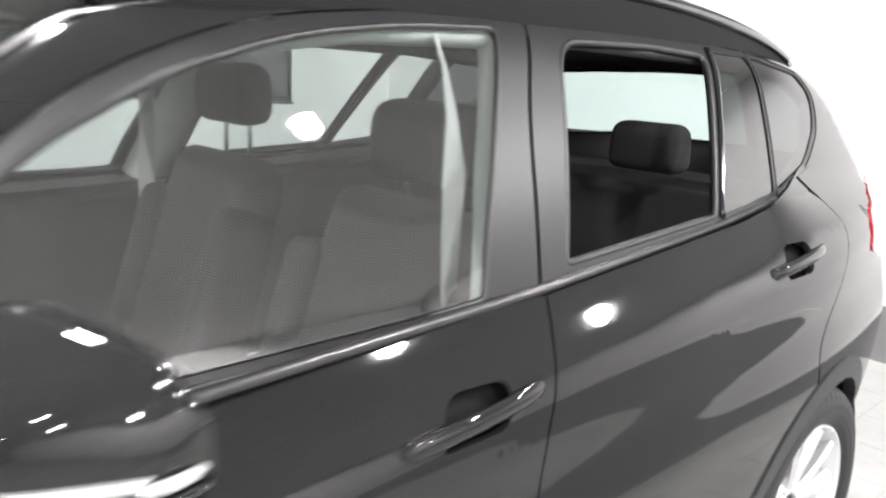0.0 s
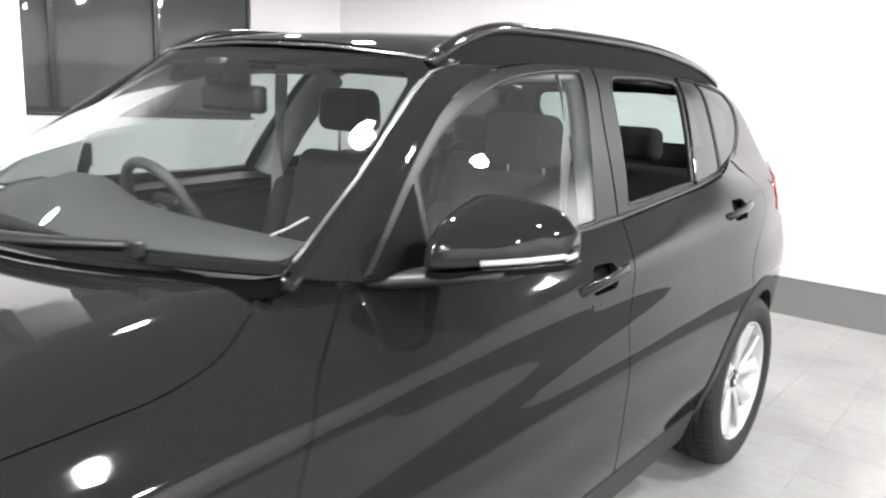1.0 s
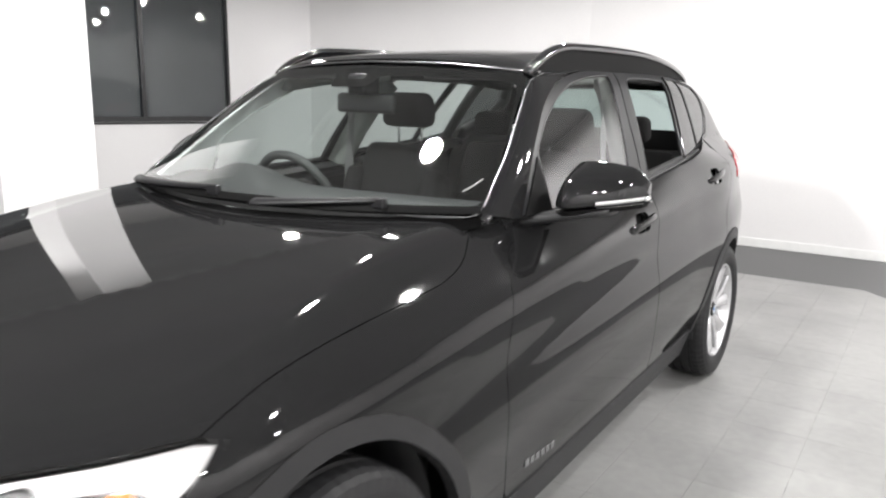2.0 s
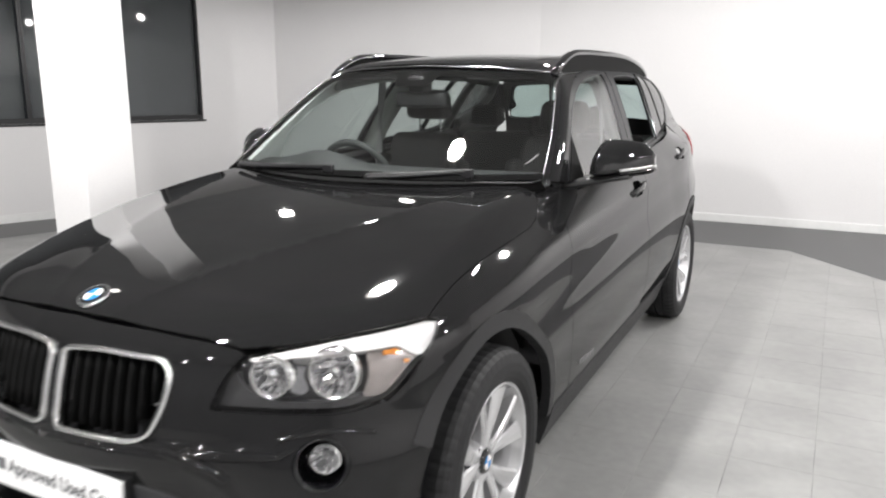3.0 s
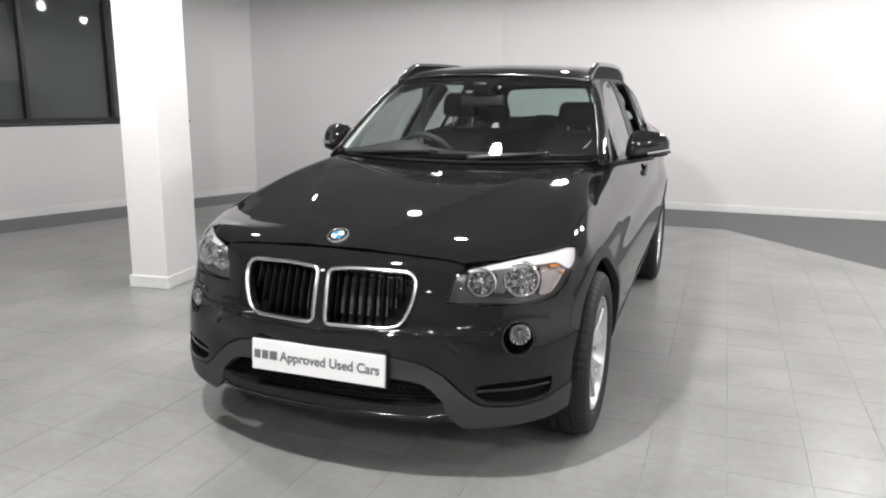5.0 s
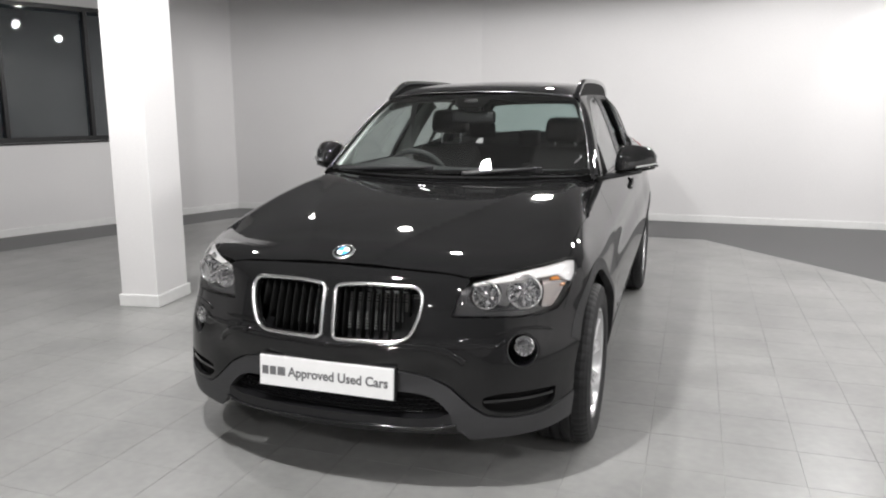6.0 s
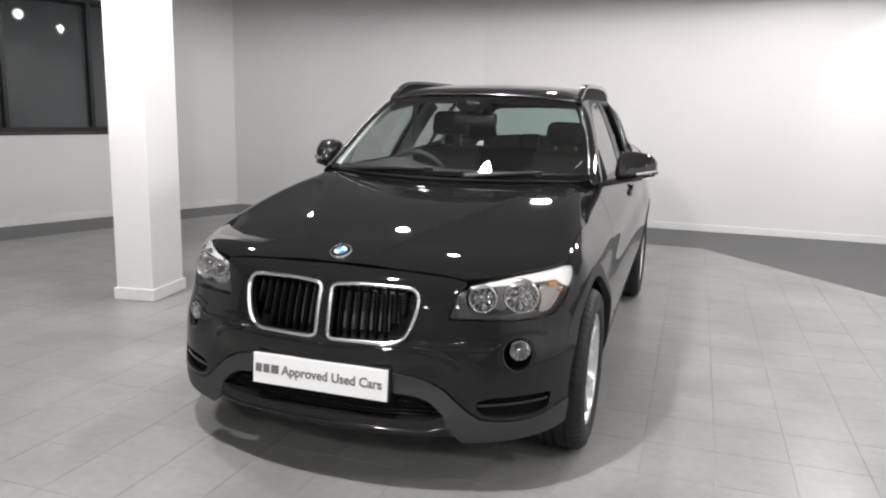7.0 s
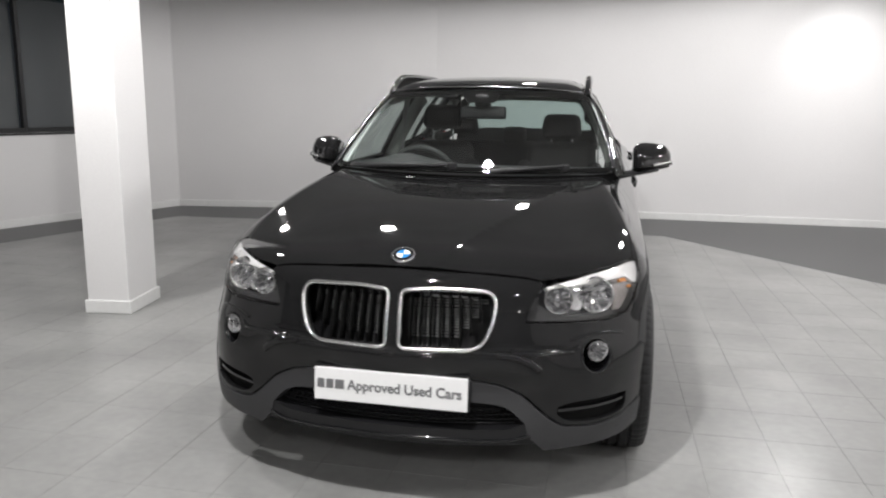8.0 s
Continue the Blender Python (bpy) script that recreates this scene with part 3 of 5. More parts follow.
edge = [(0.467, -0.562, 0), (0.59, -0.491, 0.05), (0.701, -0.363, 0.05), (0.767, -0.236, 0.01), (0.761, -0.08, 0.05), (0.765, 0.2, 0.1), (0.762, 0.46, 0.05), (0.745, 0.57, 0.04), (0.704, 0.655, 0.01)]
front_edge = [(0.392, -0.580, 0.05), (0.25, -0.604, 0.05), (0, -0.619, 0.1)]
right = front_edge[::-1][1:] + edge + [(0.45, 0.555, 0.15), (0, 0.478, 0.25)]
left = [(-x, y, r) for x, y, r in right[:-1]][::-1]
bonnet_line = [front_edge[-1]] + right + left
seam = [q for q in rounded(bonnet_line) if q[0] > 0.69 and q[1] > -0.237]
seam = [place("top", lower, float(q[0]), float(q[1]))[0] for q in densify(seam, 0.02)[:-int(abs(seam[0][1] - seam[-1][1]) / 0.02)]]

# flank, as outlines of (y, z, corner radius)
wing = [(-0.215, 0.800, 0)] + [(p.y, p.z, 0) for p in seam] + [(0.72, 1.018, 0), (0.835, 1.012, 0), (0.817, 0.985, 0.01), (0.69, 0.875, 0.05), (0.612, 0.71, 0.12), (0.575, 0.52, 0.1), (0.600, 0.335, 0), (0.438, 0.335, 0)] \
    + arc(AXLE_F, HUB, LIP_F, 2, 142) + [(-0.375, 0.645, 0), (-0.32, 0.715, 0)]
door_f = [(0.835, 1.000, 0), (B_LOW[0], B_LOW[1] - 0.008, 0), (1.745, 0.90, 0.06), (1.685, 0.66, 0.15), (1.695, 0.44, 0.05), (1.745, 0.335, 0.03), (0.600, 0.335, 0.04), (0.575, 0.52, 0.1), (0.612, 0.71, 0.12), (0.69, 0.875, 0.05), (0.817, 0.985, 0.01)]
door_r = [(B_LOW[0], B_LOW[1] - 0.008, 0), (2.40, 1.080, 0), (2.66, 1.112, 0.02), (2.80, 1.145, 0.03), (2.86, 1.08, 0.06), (2.78, 0.93, 0.1), (2.62, 0.79, 0.1)] \
    + arc(AXLE_R, HUB, LIP + 0.012, 110, 178) + [(2.335, 0.335, 0.02), (1.745, 0.335, 0.03), (1.695, 0.44, 0.05), (1.685, 0.66, 0.15), (1.745, 0.90, 0.06)]
rear_wing = [(2.80, 1.145, 0), (2.93, 1.165, 0.03), (3.06, 1.24, 0.04), (3.10, 1.32, 0.05), (3.12, 1.40, 0.03), (3.28, 1.36, 0.05), (3.42, 1.20, 0.05), (3.22, 1.092, 0.02), (3.12, 0.93, 0.03), (3.34, 0.90, 0), (3.40, 0.62, 0), (3.10, 0.56, 0)] \
    + arc(AXLE_R, HUB, LIP, 30, 110) + [(2.62, 0.79, 0.1), (2.78, 0.93, 0.1), (2.86, 1.08, 0.06)]
panel("wing", wing, "side", lower, PAINT, car, sides=BOTH, cell=0.018, gap=0.0008)
HANDLES = ((1.605, 0.908), (2.545, 0.996))
pockets = [[(y - 0.072, z - 0.030, 0.02), (y + 0.05, z - 0.026, 0.02), (y + 0.070, z + 0.034, 0.03), (y - 0.045, z + 0.034, 0.03)] for y, z in HANDLES]
panel("front_door", door_f, "side", lower, PAINT, car, sides=BOTH, holes=[pockets[0]], cell=0.018)
panel("rear_door", door_r, "side", lower, PAINT, car, sides=BOTH, holes=[pockets[1]], cell=0.018)
panel("rear_wing", rear_wing, "side", whole, PAINT, car, sides=BOTH)

# the skin that closes the corner under the quarter window
panel("quarter_corner", [(2.58, 1.060, 0), (2.75, 1.095, 0.05), (2.95, 1.145, 0.05), (3.11, 1.23, 0.05), (3.15, 1.35, 0.02), (3.10, 1.36, 0.02), (3.04, 1.262, 0.05), (2.91, 1.180, 0.05), (2.72, 1.130, 0.05), (2.58, 1.105, 0)], "side", whole, PAINT, car, sides=BOTH, lift=-0.003, thick=0.006)

# door handles in their pockets
for k, (y, z) in enumerate(HANDLES):
    # sheet behind the pocket; the pocket's shade is put into its near-black colour
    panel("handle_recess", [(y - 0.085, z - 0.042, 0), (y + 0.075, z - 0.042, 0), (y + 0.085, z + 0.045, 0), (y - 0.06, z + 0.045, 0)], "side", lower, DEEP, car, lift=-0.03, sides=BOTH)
    def handle(y=y, z=z):
        path = []
        for i in range(15):
            s = i / 14
            u, v = y - 0.128 + 0.256 * s, z - 0.014 + 0.026 * s
            p, n = place("side", lower, u, v, -0.008 + 0.021 * math.sin(math.pi * s) ** 0.5)
            path.append(p)
        bm = sweep_bm(path, circle(0.0085, 12, 0.0145))
        return bm
    both("door_handle", handle, PAINT, car, "gloss black pull handle")

# rear lamps wrap round the corner
panel("tail_lamp", [(3.02, 0.955, 0.03), (3.34, 0.905, 0), (3.40, 1.05, 0), (3.36, 1.12, 0.02), (3.20, 1.092, 0.03), (3.05, 1.045, 0.03)], "side", whole, RED, car, "red rear lamp lens", sides=BOTH, lift=0.004)

# bonnet
panel("bonnet", bonnet_line, "top", lower, PAINT, car, cell=0.02, gap=0.0008)
# scuttle under the windscreen
panel("scuttle", [(-0.70, 0.60, 0), (0, 0.42, 0.3), (0.70, 0.60, 0), (0.72, 0.80, 0), (0, 0.62, 0.3), (-0.72, 0.80, 0)], "top", lower, BLACK, car, "black plastic scuttle grille", lift=-0.016)

# front bumper, as (angle round the nose, z)
LAMP = [(0.976, 0.800, 0.01), (0.912, 0.8095, 0.005), (0.825, 0.807, 0.03), (0.73, 0.8022, 0.05), (0.66, 0.7968, 0.03), (0.60, 0.788, 0.03), (0.492, 0.768, 0.01), (0.443, 0.722, 0.03), (0.412, 0.655, 0.012), (0.54, 0.645, 0.05), (0.704, 0.641, 0.05), (0.79, 0.660, 0.04), (0.865, 0.725, 0.05)]
KIDNEY = [(0.020, 0.745, 0.022), (0.120, 0.755, 0.05), (0.326, 0.748, 0.050), (0.311, 0.650, 0.045), (0.268, 0.563, 0.055), (0.022, 0.561, 0.022)]
INTAKE = [(0.0, 0.398, 0.01), (0.24, 0.396, 0.03), (0.325, 0.386, 0.03), (0.366, 0.366, 0.02), (0.405, 0.321, 0.012), (0.36, 0.303, 0.02), (0.14, 0.303, 0.05), (0.0, 0.304, 0.01)]
SLOT = [(0.507, 0.372, 0.01), (0.55, 0.383, 0.03), (0.66, 0.387, 0.05), (0.758, 0.386, 0.01), (0.752, 0.330, 0.02), (0.72, 0.319, 0.02), (0.66, 0.311, 0.03), (0.585, 0.312, 0.03), (0.532, 0.321, 0.02), (0.503, 0.348, 0.02)]
FOG = (0.640, 0.530)


def mirrored(pts):
    return [(-p[0], *p[1:]) for p in pts][::-1]


top_r = [(0.256, 0.8020, 0), (0.398, 0.7910, 0), (0.437, 0.7852, 0), (0.473, 0.7765, 0), (0.484, 0.768, 0), (0.442, 0.722, 0.03), (0.411, 0.6515, 0.012), (0.54, 0.6432, 0.05), (0.704, 0.6392, 0.05), (0.79, 0.656, 0.03), (0.908, 0.615, 0), (0.864, 0.52, 0.05), (0.850, 0.42, 0.05), (0.846, 0.345, 0), (0.778, 0.325, 0.01), (0.728, 0.306, 0.02), (0.66, 0.298, 0.03), (0.59, 0.298, 0.03), (0.522, 0.307, 0.02), (0.482, 0.336, 0.02), (0.446, 0.371, 0.02), (0.405, 0.414, 0.03), (0.373, 0.432, 0.03), (0.33, 0.454, 0.04), (0.24, 0.472, 0.03)]
panel("bumper", [(0, 0.8105, 0)] + top_r + mirrored(top_r), "round", lower, PAINT, car, "gloss black front bumper", cell=0.014, thick=0.03,
      holes=[KIDNEY, mirrored(KIDNEY), ell(*FOG, 0.058, 0.058), mirrored(ell(*FOG, 0.058, 0.058)), SLOT, mirrored(SLOT)])
clad_r = [(0.24, 0.469, 0.03), (0.33, 0.450, 0.04), (0.371, 0.428, 0.03), (0.402, 0.410, 0.03), (0.443, 0.367, 0.02), (0.479, 0.332, 0.02), (0.519, 0.303, 0.02), (0.59, 0.294, 0.03), (0.66, 0.294, 0.03), (0.728, 0.302, 0.02), (0.778, 0.321, 0.01), (0.844, 0.341, 0), (0.840, 0.25, 0), (0.756, 0.235, 0.04), (0.60, 0.226, 0.05), (0.468, 0.222, 0.01), (0.414, 0.277, 0.01)]
lower_half = [(0, 0.470, 0)] + clad_r + INTAKE[1:-3][::-1] + [(0, 0.398, 0)]
panel("lower_bumper", lower_half, "round", lower, PLASTIC, car, "grey textured plastic lower bumper", cell=0.025, thick=0.035, lift=0.005, gap=0.0, sides=BOTH)
# sheets whose black stands in for the shade inside the openings
panel("intake_back", [(-0.60, 0.20, 0), (0.60, 0.20, 0), (0.60, 0.43, 0), (-0.60, 0.43, 0)], "round", lower, BLACK, car, lift=-0.10)
for sign in (1, -1):
    f = (lambda q: q) if sign > 0 else mirrored
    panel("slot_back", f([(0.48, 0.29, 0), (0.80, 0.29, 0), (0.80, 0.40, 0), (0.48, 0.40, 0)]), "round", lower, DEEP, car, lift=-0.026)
    panel("slot_bar", f([(0.508, 0.361, 0.003), (0.757, 0.366, 0.003), (0.757, 0.357, 0.003), (0.510, 0.351, 0.003)]), "round", lower, GLOSSBLACK, car, lift=-0.006, thick=0.02, gap=0)
    panel("grille_back", f([(0.01, 0.55, 0), (0.36, 0.55, 0), (0.36, 0.77, 0), (0.01, 0.77, 0)]), "round", lower, BLACK, car, lift=-0.115)
# honeycomb bars across the lower intake
for v in (0.312, 0.328, 0.344, 0.362):
    part("intake_bar", bead_bm([(-0.43, v), (0.43, v)], "round", lower, 0.005, 0.010, closed=False, lift=-0.045, cell=0.05), BLACK, car, smooth=True)
for i in range(-21, 22):
    u = i * 0.0195
    part("intake_rib", bead_bm([(u - 0.006, 0.306), (u + 0.006, 0.320), (u - 0.006, 0.336), (u + 0.006, 0.352), (u, 0.363)], "round", lower, 0.004, 0.008, closed=False, lift=-0.048, cell=0.04, sec=5), BLACK, car, smooth=True)
lip_half = [(0.0, 0.304, 0), (0.14, 0.303, 0.05), (0.36, 0.303, 0.02), (0.405, 0.321, 0.005), (0.424, 0.281, 0.005), (0.358, 0.262, 0.03), (0.28, 0.264, 0.05), (0.14, 0.269, 0.1), (0.0, 0.270, 0)]
panel("lip_panel", lip_half, "round", lower, BLACK, car, "black lower lip", lift=0.002, thick=0.05, gap=0.0, sides=BOTH, cell=0.025)
part("lip", bead_bm([(-0.424, 0.279), (-0.358, 0.264), (-0.28, 0.265), (-0.14, 0.270), (0, 0.271), (0.14, 0.270), (0.28, 0.265), (0.358, 0.264), (0.424, 0.279)], "round", lower, 0.011, 0.007, closed=False, lift=0.001), GLOSSBLACK, car, "gloss black lip edge", smooth=True)

# kidney grilles
for sign in (1, -1):
    f = (lambda q: q) if sign > 0 else mirrored
    ring = part("grille_frame", bead_bm(f(KIDNEY), "round", lower, 0.0170, 0.016, lift=-0.002, cell=0.012, sec=11), FRAMECHROME, car, "chrome kidney grille frame", smooth=True)
    for i in range(8):
        u = 0.050 + 0.032 * i
        low = 0.575 if u < 0.215 else 0.575 + (u - 0.215) * 1.3
        high = 0.745 if u < 0.27 else 0.745 - (u - 0.27) * 0.7
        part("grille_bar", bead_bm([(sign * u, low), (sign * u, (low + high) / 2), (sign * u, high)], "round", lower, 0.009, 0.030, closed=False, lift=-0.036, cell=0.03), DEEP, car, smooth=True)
    bm = bmesh.new()
    for i in range(9):
        for j in range(16):
            u, v = sign * (0.045 + 0.031 * i), 0.585 + j * 0.0095
            if v < 0.595 + 1.3 * max(0, abs(u) - 0.205):
                continue
            p, n = place("round", lower, u, v, -0.082)
            box(bm, (p.x - 0.012, p.y - 0.002, p.z - 0.0028), (p.x + 0.012, p.y + 0.004, p.z + 0.0028))
    part("radiator_core", bm, RADIATOR, car, "dull metal fins behind the grille")

# sharp creases of the bumper, as (angles, heights, width)
CREASES = [((0.0, 0.14, 0.24, 0.33, 0.41, 0.50, 0.56), (0.549, 0.555, 0.559, 0.557, 0.557, 0.555, 0.550), 0.015),
           ((0.315, 0.345, 0.377, 0.408, 0.432, 0.450), (0.557, 0.553, 0.546, 0.531, 0.515, 0.498), 0.026),
           ((0.360, 0.381, 0.42, 0.50, 0.55, 0.582), (0.566, 0.557, 0.553, 0.550, 0.551, 0.566), 0.014),
           ((0.555, 0.60, 0.65, 0.70, 0.755), (0.586, 0.597, 0.602, 0.599, 0.588), 0.011)]
for sign in (1, -1):
    for us, vs, wide in CREASES:
        line = [(sign * u, float(curve(u, us, vs))) for u in np.linspace(us[0], us[-1], 26)]
        part("bumper_crease", bead_bm(line, "round", lower, wide, wide * 0.42, closed=False, lift=-wide * 0.02, cell=0.05, sec=9), PAINT, car, smooth=True)

# body skin behind the lamp's edges
panel("lamp_surround", [(0.72, 0.600, 0), (0.90, 0.600, 0), (1.00, 0.760, 0), (0.985, 0.800, 0), (0.90, 0.742, 0.02), (0.83, 0.680, 0.02), (0.78, 0.648, 0.02)], "round", lower, PAINT, car, lift=-0.0015, thick=0.004, sides=BOTH)

# headlamps
def headlamp(sign):
    f = (lambda q: q) if sign > 0 else mirrored
    lamp = panel("headlamp", f(LAMP), "round", lower, LENS, car, "clear headlamp lens with twin round reflectors", gap=0.001, thick=0.004, cell=0.03)[0]
    lamp.visible_shadow = False
    panel("housing", f([(u, v, r) for u, v, r in LAMP]), "round", lower, LAMPBACK, lamp, gap=-0.004, lift=-0.075)
    panel("bezel", f([(0.42, 0.655, 0.01), (0.54, 0.648, 0.02), (0.704, 0.645, 0.02), (0.78, 0.662, 0.02), (0.785, 0.676, 0.02), (0.66, 0.664, 0.03), (0.53, 0.670, 0.03), (0.475, 0.700, 0.02), (0.46, 0.735, 0.01), (0.445, 0.720, 0.01)]), "round", lower, LAMPBEZEL, lamp, lift=-0.028, thick=0.03)
    panel("brow", f([(0.965, 0.797, 0.005), (0.910, 0.806, 0.005), (0.825, 0.803, 0.03), (0.73, 0.798, 0.05), (0.66, 0.792, 0.03), (0.60, 0.783, 0.03), (0.488, 0.760, 0.01), (0.500, 0.752, 0.01), (0.60, 0.764, 0.05), (0.70, 0.770, 0.05), (0.822, 0.770, 0.01), (0.862, 0.742, 0.02), (0.884, 0.736, 0.01)]), "round", lower, BROW, lamp, "light-guide brow, reflected ceiling light put into its white", lift=-0.012, thick=0.03, gap=0)
    for u, v, r in ((0.535, 0.719, 0.046), (0.672, 0.724, 0.057)):
        p, n = place("round", lower, sign * u, v, -0.022)
        axis = Vector((sign * 0.22, -1, 0.05))
        bowl = spin_bm([(-0.058, 0.006), (-0.056, r * 0.22), (-0.047, r * 0.45), (-0.032, r * 0.70), (-0.006, r * 0.95)], 16)
        for v in bowl.verts:
            v.co.x += random.uniform(-0.005, 0.005) if v.co.x < -0.01 else 0
        bmesh.ops.transform(bowl, matrix=facing(p, axis), verts=bowl.verts)
        part("reflector", bowl, REFLECTOR, lamp, "faceted mirrored round reflector", smooth=False)
        part("reflector_ring", spin_bm([(-0.010, r * 0.93), (0.004, r * 0.97), (0.009, r * 1.02), (0.002, r * 1.08), (-0.02, r * 1.09)], 40, turn=facing(p, axis)), FRAMECHROME, lamp, smooth=True)
        part("bulb_cap", spin_bm([(-0.055, 0.0001), (-0.03, 0.010), (-0.016, 0.015), (-0.010, 0.013), (-0.006, 0.0001)], 16, turn=facing(p, axis)), DULLCHROME, lamp, smooth=True)
    panel("bezel_bridge", f([(0.575, 0.762, 0.005), (0.625, 0.768, 0.005), (0.612, 0.738, 0.01), (0.606, 0.722, 0.01), (0.620, 0.690, 0.01), (0.600, 0.676, 0.01), (0.570, 0.686, 0.01), (0.588, 0.722, 0.01), (0.586, 0.742, 0.01)]), "round", lower, REFLECTOR, lamp, "chromed bridge between the reflectors", lift=-0.030, thick=0.012)
    panel("indicator", f([(0.728, 0.662, 0.02), (0.785, 0.662, 0.02), (0.858, 0.722, 0.03), (0.900, 0.745, 0.01), (0.872, 0.766, 0.01), (0.832, 0.778, 0.01), (0.748, 0.772, 0.01), (0.752, 0.71, 0.03)]), "round", lower, INDICATOR, lamp, "clear indicator chamber", lift=-0.022, thick=0.02)
    panel("indicator_bulb", f([(0.786, 0.768, 0.004), (0.822, 0.768, 0.004), (0.836, 0.754, 0.006), (0.826, 0.747, 0.006), (0.804, 0.752, 0.008), (0.790, 0.752, 0.006)]), "round", lower, AMBER, lamp, "amber indicator bulb behind the clear chamber", lift=-0.016, thick=0.01)
    p, n = place("round", lower, sign * 0.845, 0.730, -0.014)
    part("side_reflector", spin_bm([(-0.01, 0.005), (0.002, 0.005), (0.004, 0.0001)], 14, turn=facing(p, n)), AMBER, lamp, smooth=True)


headlamp(1)
headlamp(-1)
for sign in (1, -1):
    p, n = place("round", lower, sign * FOG[0], FOG[1], -0.004)
    m = facing(p - n * 0.006, n)
    part("fog_recess", spin_bm([(0.0, 0.059), (-0.003, 0.056), (-0.05, 0.050), (-0.07, 0.046), (-0.07, 0.0001)], 32, turn=m), GLOSSBLACK, car, smooth=True)
    part("fog_rim", spin_bm([(0.002 + 0.004 * math.sin(a), 0.058 + 0.004 * math.cos(a)) for a in np.linspace(-0.5, 3.6, 9)], 48, turn=m), GLOSSBLACK, car, "rounded gloss black rim of the fog lamp recess", smooth=True)
    q = p - n * 0.016 + Vector((sign * 0.010, 0, 0.014))
    m = facing(q, Vector((sign * 0.42, -1, 0.02)))
    fog = part("fog_lamp", spin_bm([(-0.035, 0.004), (-0.028, 0.018), (-0.012, 0.028), (0.0, 0.032), (0.004, 0.034), (0.002, 0.0365), (-0.02, 0.038)], 15, turn=m), REFLECTOR, car, "round chromed fog lamp", smooth=False)
    part("fog_bulb", spin_bm([(-0.03, 0.009), (-0.012, 0.010), (-0.008, 0.007), (-0.006, 0.0001)], 16, turn=m), DULLCHROME, fog, smooth=True)
    glass = part("fog_lens", spin_bm([(0.004, 0.034), (0.008, 0.018), (0.009, 0.0001)], 32, turn=m), LENS, fog, smooth=True)
    glass.visible_shadow = False

# wheel-arch lips and sills in grey plastic
def lip_path(cy, a0, a1, r0, r1):
    return arc(cy, HUB, r1, a0, a1, 24) + arc(cy, HUB, r0, a1, a0, 24)


panel("bumper_end", lip_path(AXLE_F, 150.3, 188, ARCH_F, LIP_F + 0.004), "side", lower, PAINT, car, thick=0.02, sides=BOTH, gap=0.0, cell=0.02)
panel("arch_lip", lip_path(AXLE_F, -2, 150, ARCH_F, LIP_F), "side", lower, ARCHPLASTIC, car, "dark grey plastic wheel-arch lip", lift=0.002, thick=0.03, sides=BOTH, gap=0.0)
panel("arch_lip", lip_path(AXLE_R, 8, 182, ARCH + 0.006, LIP + 0.006), "side", lower, ARCHPLASTIC, car, "dark grey plastic wheel-arch lip", lift=0.004, thick=0.03, sides=BOTH, gap=0.0)
panel("sill", [(0.431, 0.332, 0), (2.345, 0.332, 0), (2.37, 0.20, 0.02), (0.392, 0.20, 0.02)], "side", lower, ARCHPLASTIC, car, "dark grey plastic sill cover", lift=0.004, thick=0.06, sides=BOTH)
panel("rear_bumper_side", [(3.11, 0.55, 0), (3.38, 0.61, 0), (3.36, 0.32, 0.03), (3.15, 0.29, 0.03)] + arc(AXLE_R, HUB, LIP, -8, 32, 6), "side", lower, PLASTIC, car, "grey plastic lower rear bumper", sides=BOTH)

# roundel, plate
p, n = place("top", lower, 0.0, -0.569, 0.001)
badge = part("badge", spin_bm([(-0.004, 0.041), (0.004, 0.041), (0.006, 0.039), (0.006, 0.036), (0.005, 0.0355)], 40, turn=facing(p, n)), CHROME, car, "round badge with blue and white quarters", smooth=True)
part("ring", spin_bm([(0.005, 0.0356), (0.0052, 0.024)], 40, turn=facing(p, n)), GLOSSBLACK, badge)
for k in range(4):
    bm = bmesh.new()
    m = facing(p, n)
    c = bm.verts.new(m @ Vector((0.0062, 0, 0)))
    vs = [bm.verts.new(m @ Vector((0.0058, 0.0238 * math.cos(radians(90 * k + 9 * i)), 0.0238 * math.sin(radians(90 * k + 9 * i))))) for i in range(11)]
    for i in range(10):
        bm.faces.new((c, vs[i], vs[i + 1]))
    part("quarter", bm, BLUE if k % 2 else WHITE, badge)

PLATE_AT = pose(0, -0.748, 0.4295, 90 - 4, 0, 0)
plate = part("plate", bevelled_box((-0.26, -0.0555, -0.012), (0.26, 0.0555, 0.0), 0.003, 2, PLATE_AT), WHITEPLATE, car, "white dealer plate with dark grey lettering")
part("plate_holder", bevelled_box((-0.264, -0.0595, -0.03), (0.264, 0.0595, -0.008), 0.003, 2, PLATE_AT), BLACK, car)
words = bpy.data.curves.new("lettering", "FONT")
words.body, words.size, words.extrude, words.offset = "Approved Used Cars", 0.047, 0.0004, 0.0012
words.align_x, words.align_y = "LEFT", "CENTER"
tmp = new("lettering_curve", words)
bpy.context.view_layer.update()
me = bpy.data.meshes.new_from_object(tmp.evaluated_get(bpy.context.evaluated_depsgraph_get()))
wide = max(v.co.x for v in me.vertices) - min(v.co.x for v in me.vertices)
bpy.data.objects.remove(tmp)
me.transform(PLATE_AT @ Matrix.Translation((-0.1435, 0.001, 0.0008)) @ Matrix.Diagonal((0.386 / wide, 1, 1, 1)))
me.materials.clear()
me.materials.append(PLATEINK)
letters = new("lettering", me)
letters.parent = plate
bm = bmesh.new()
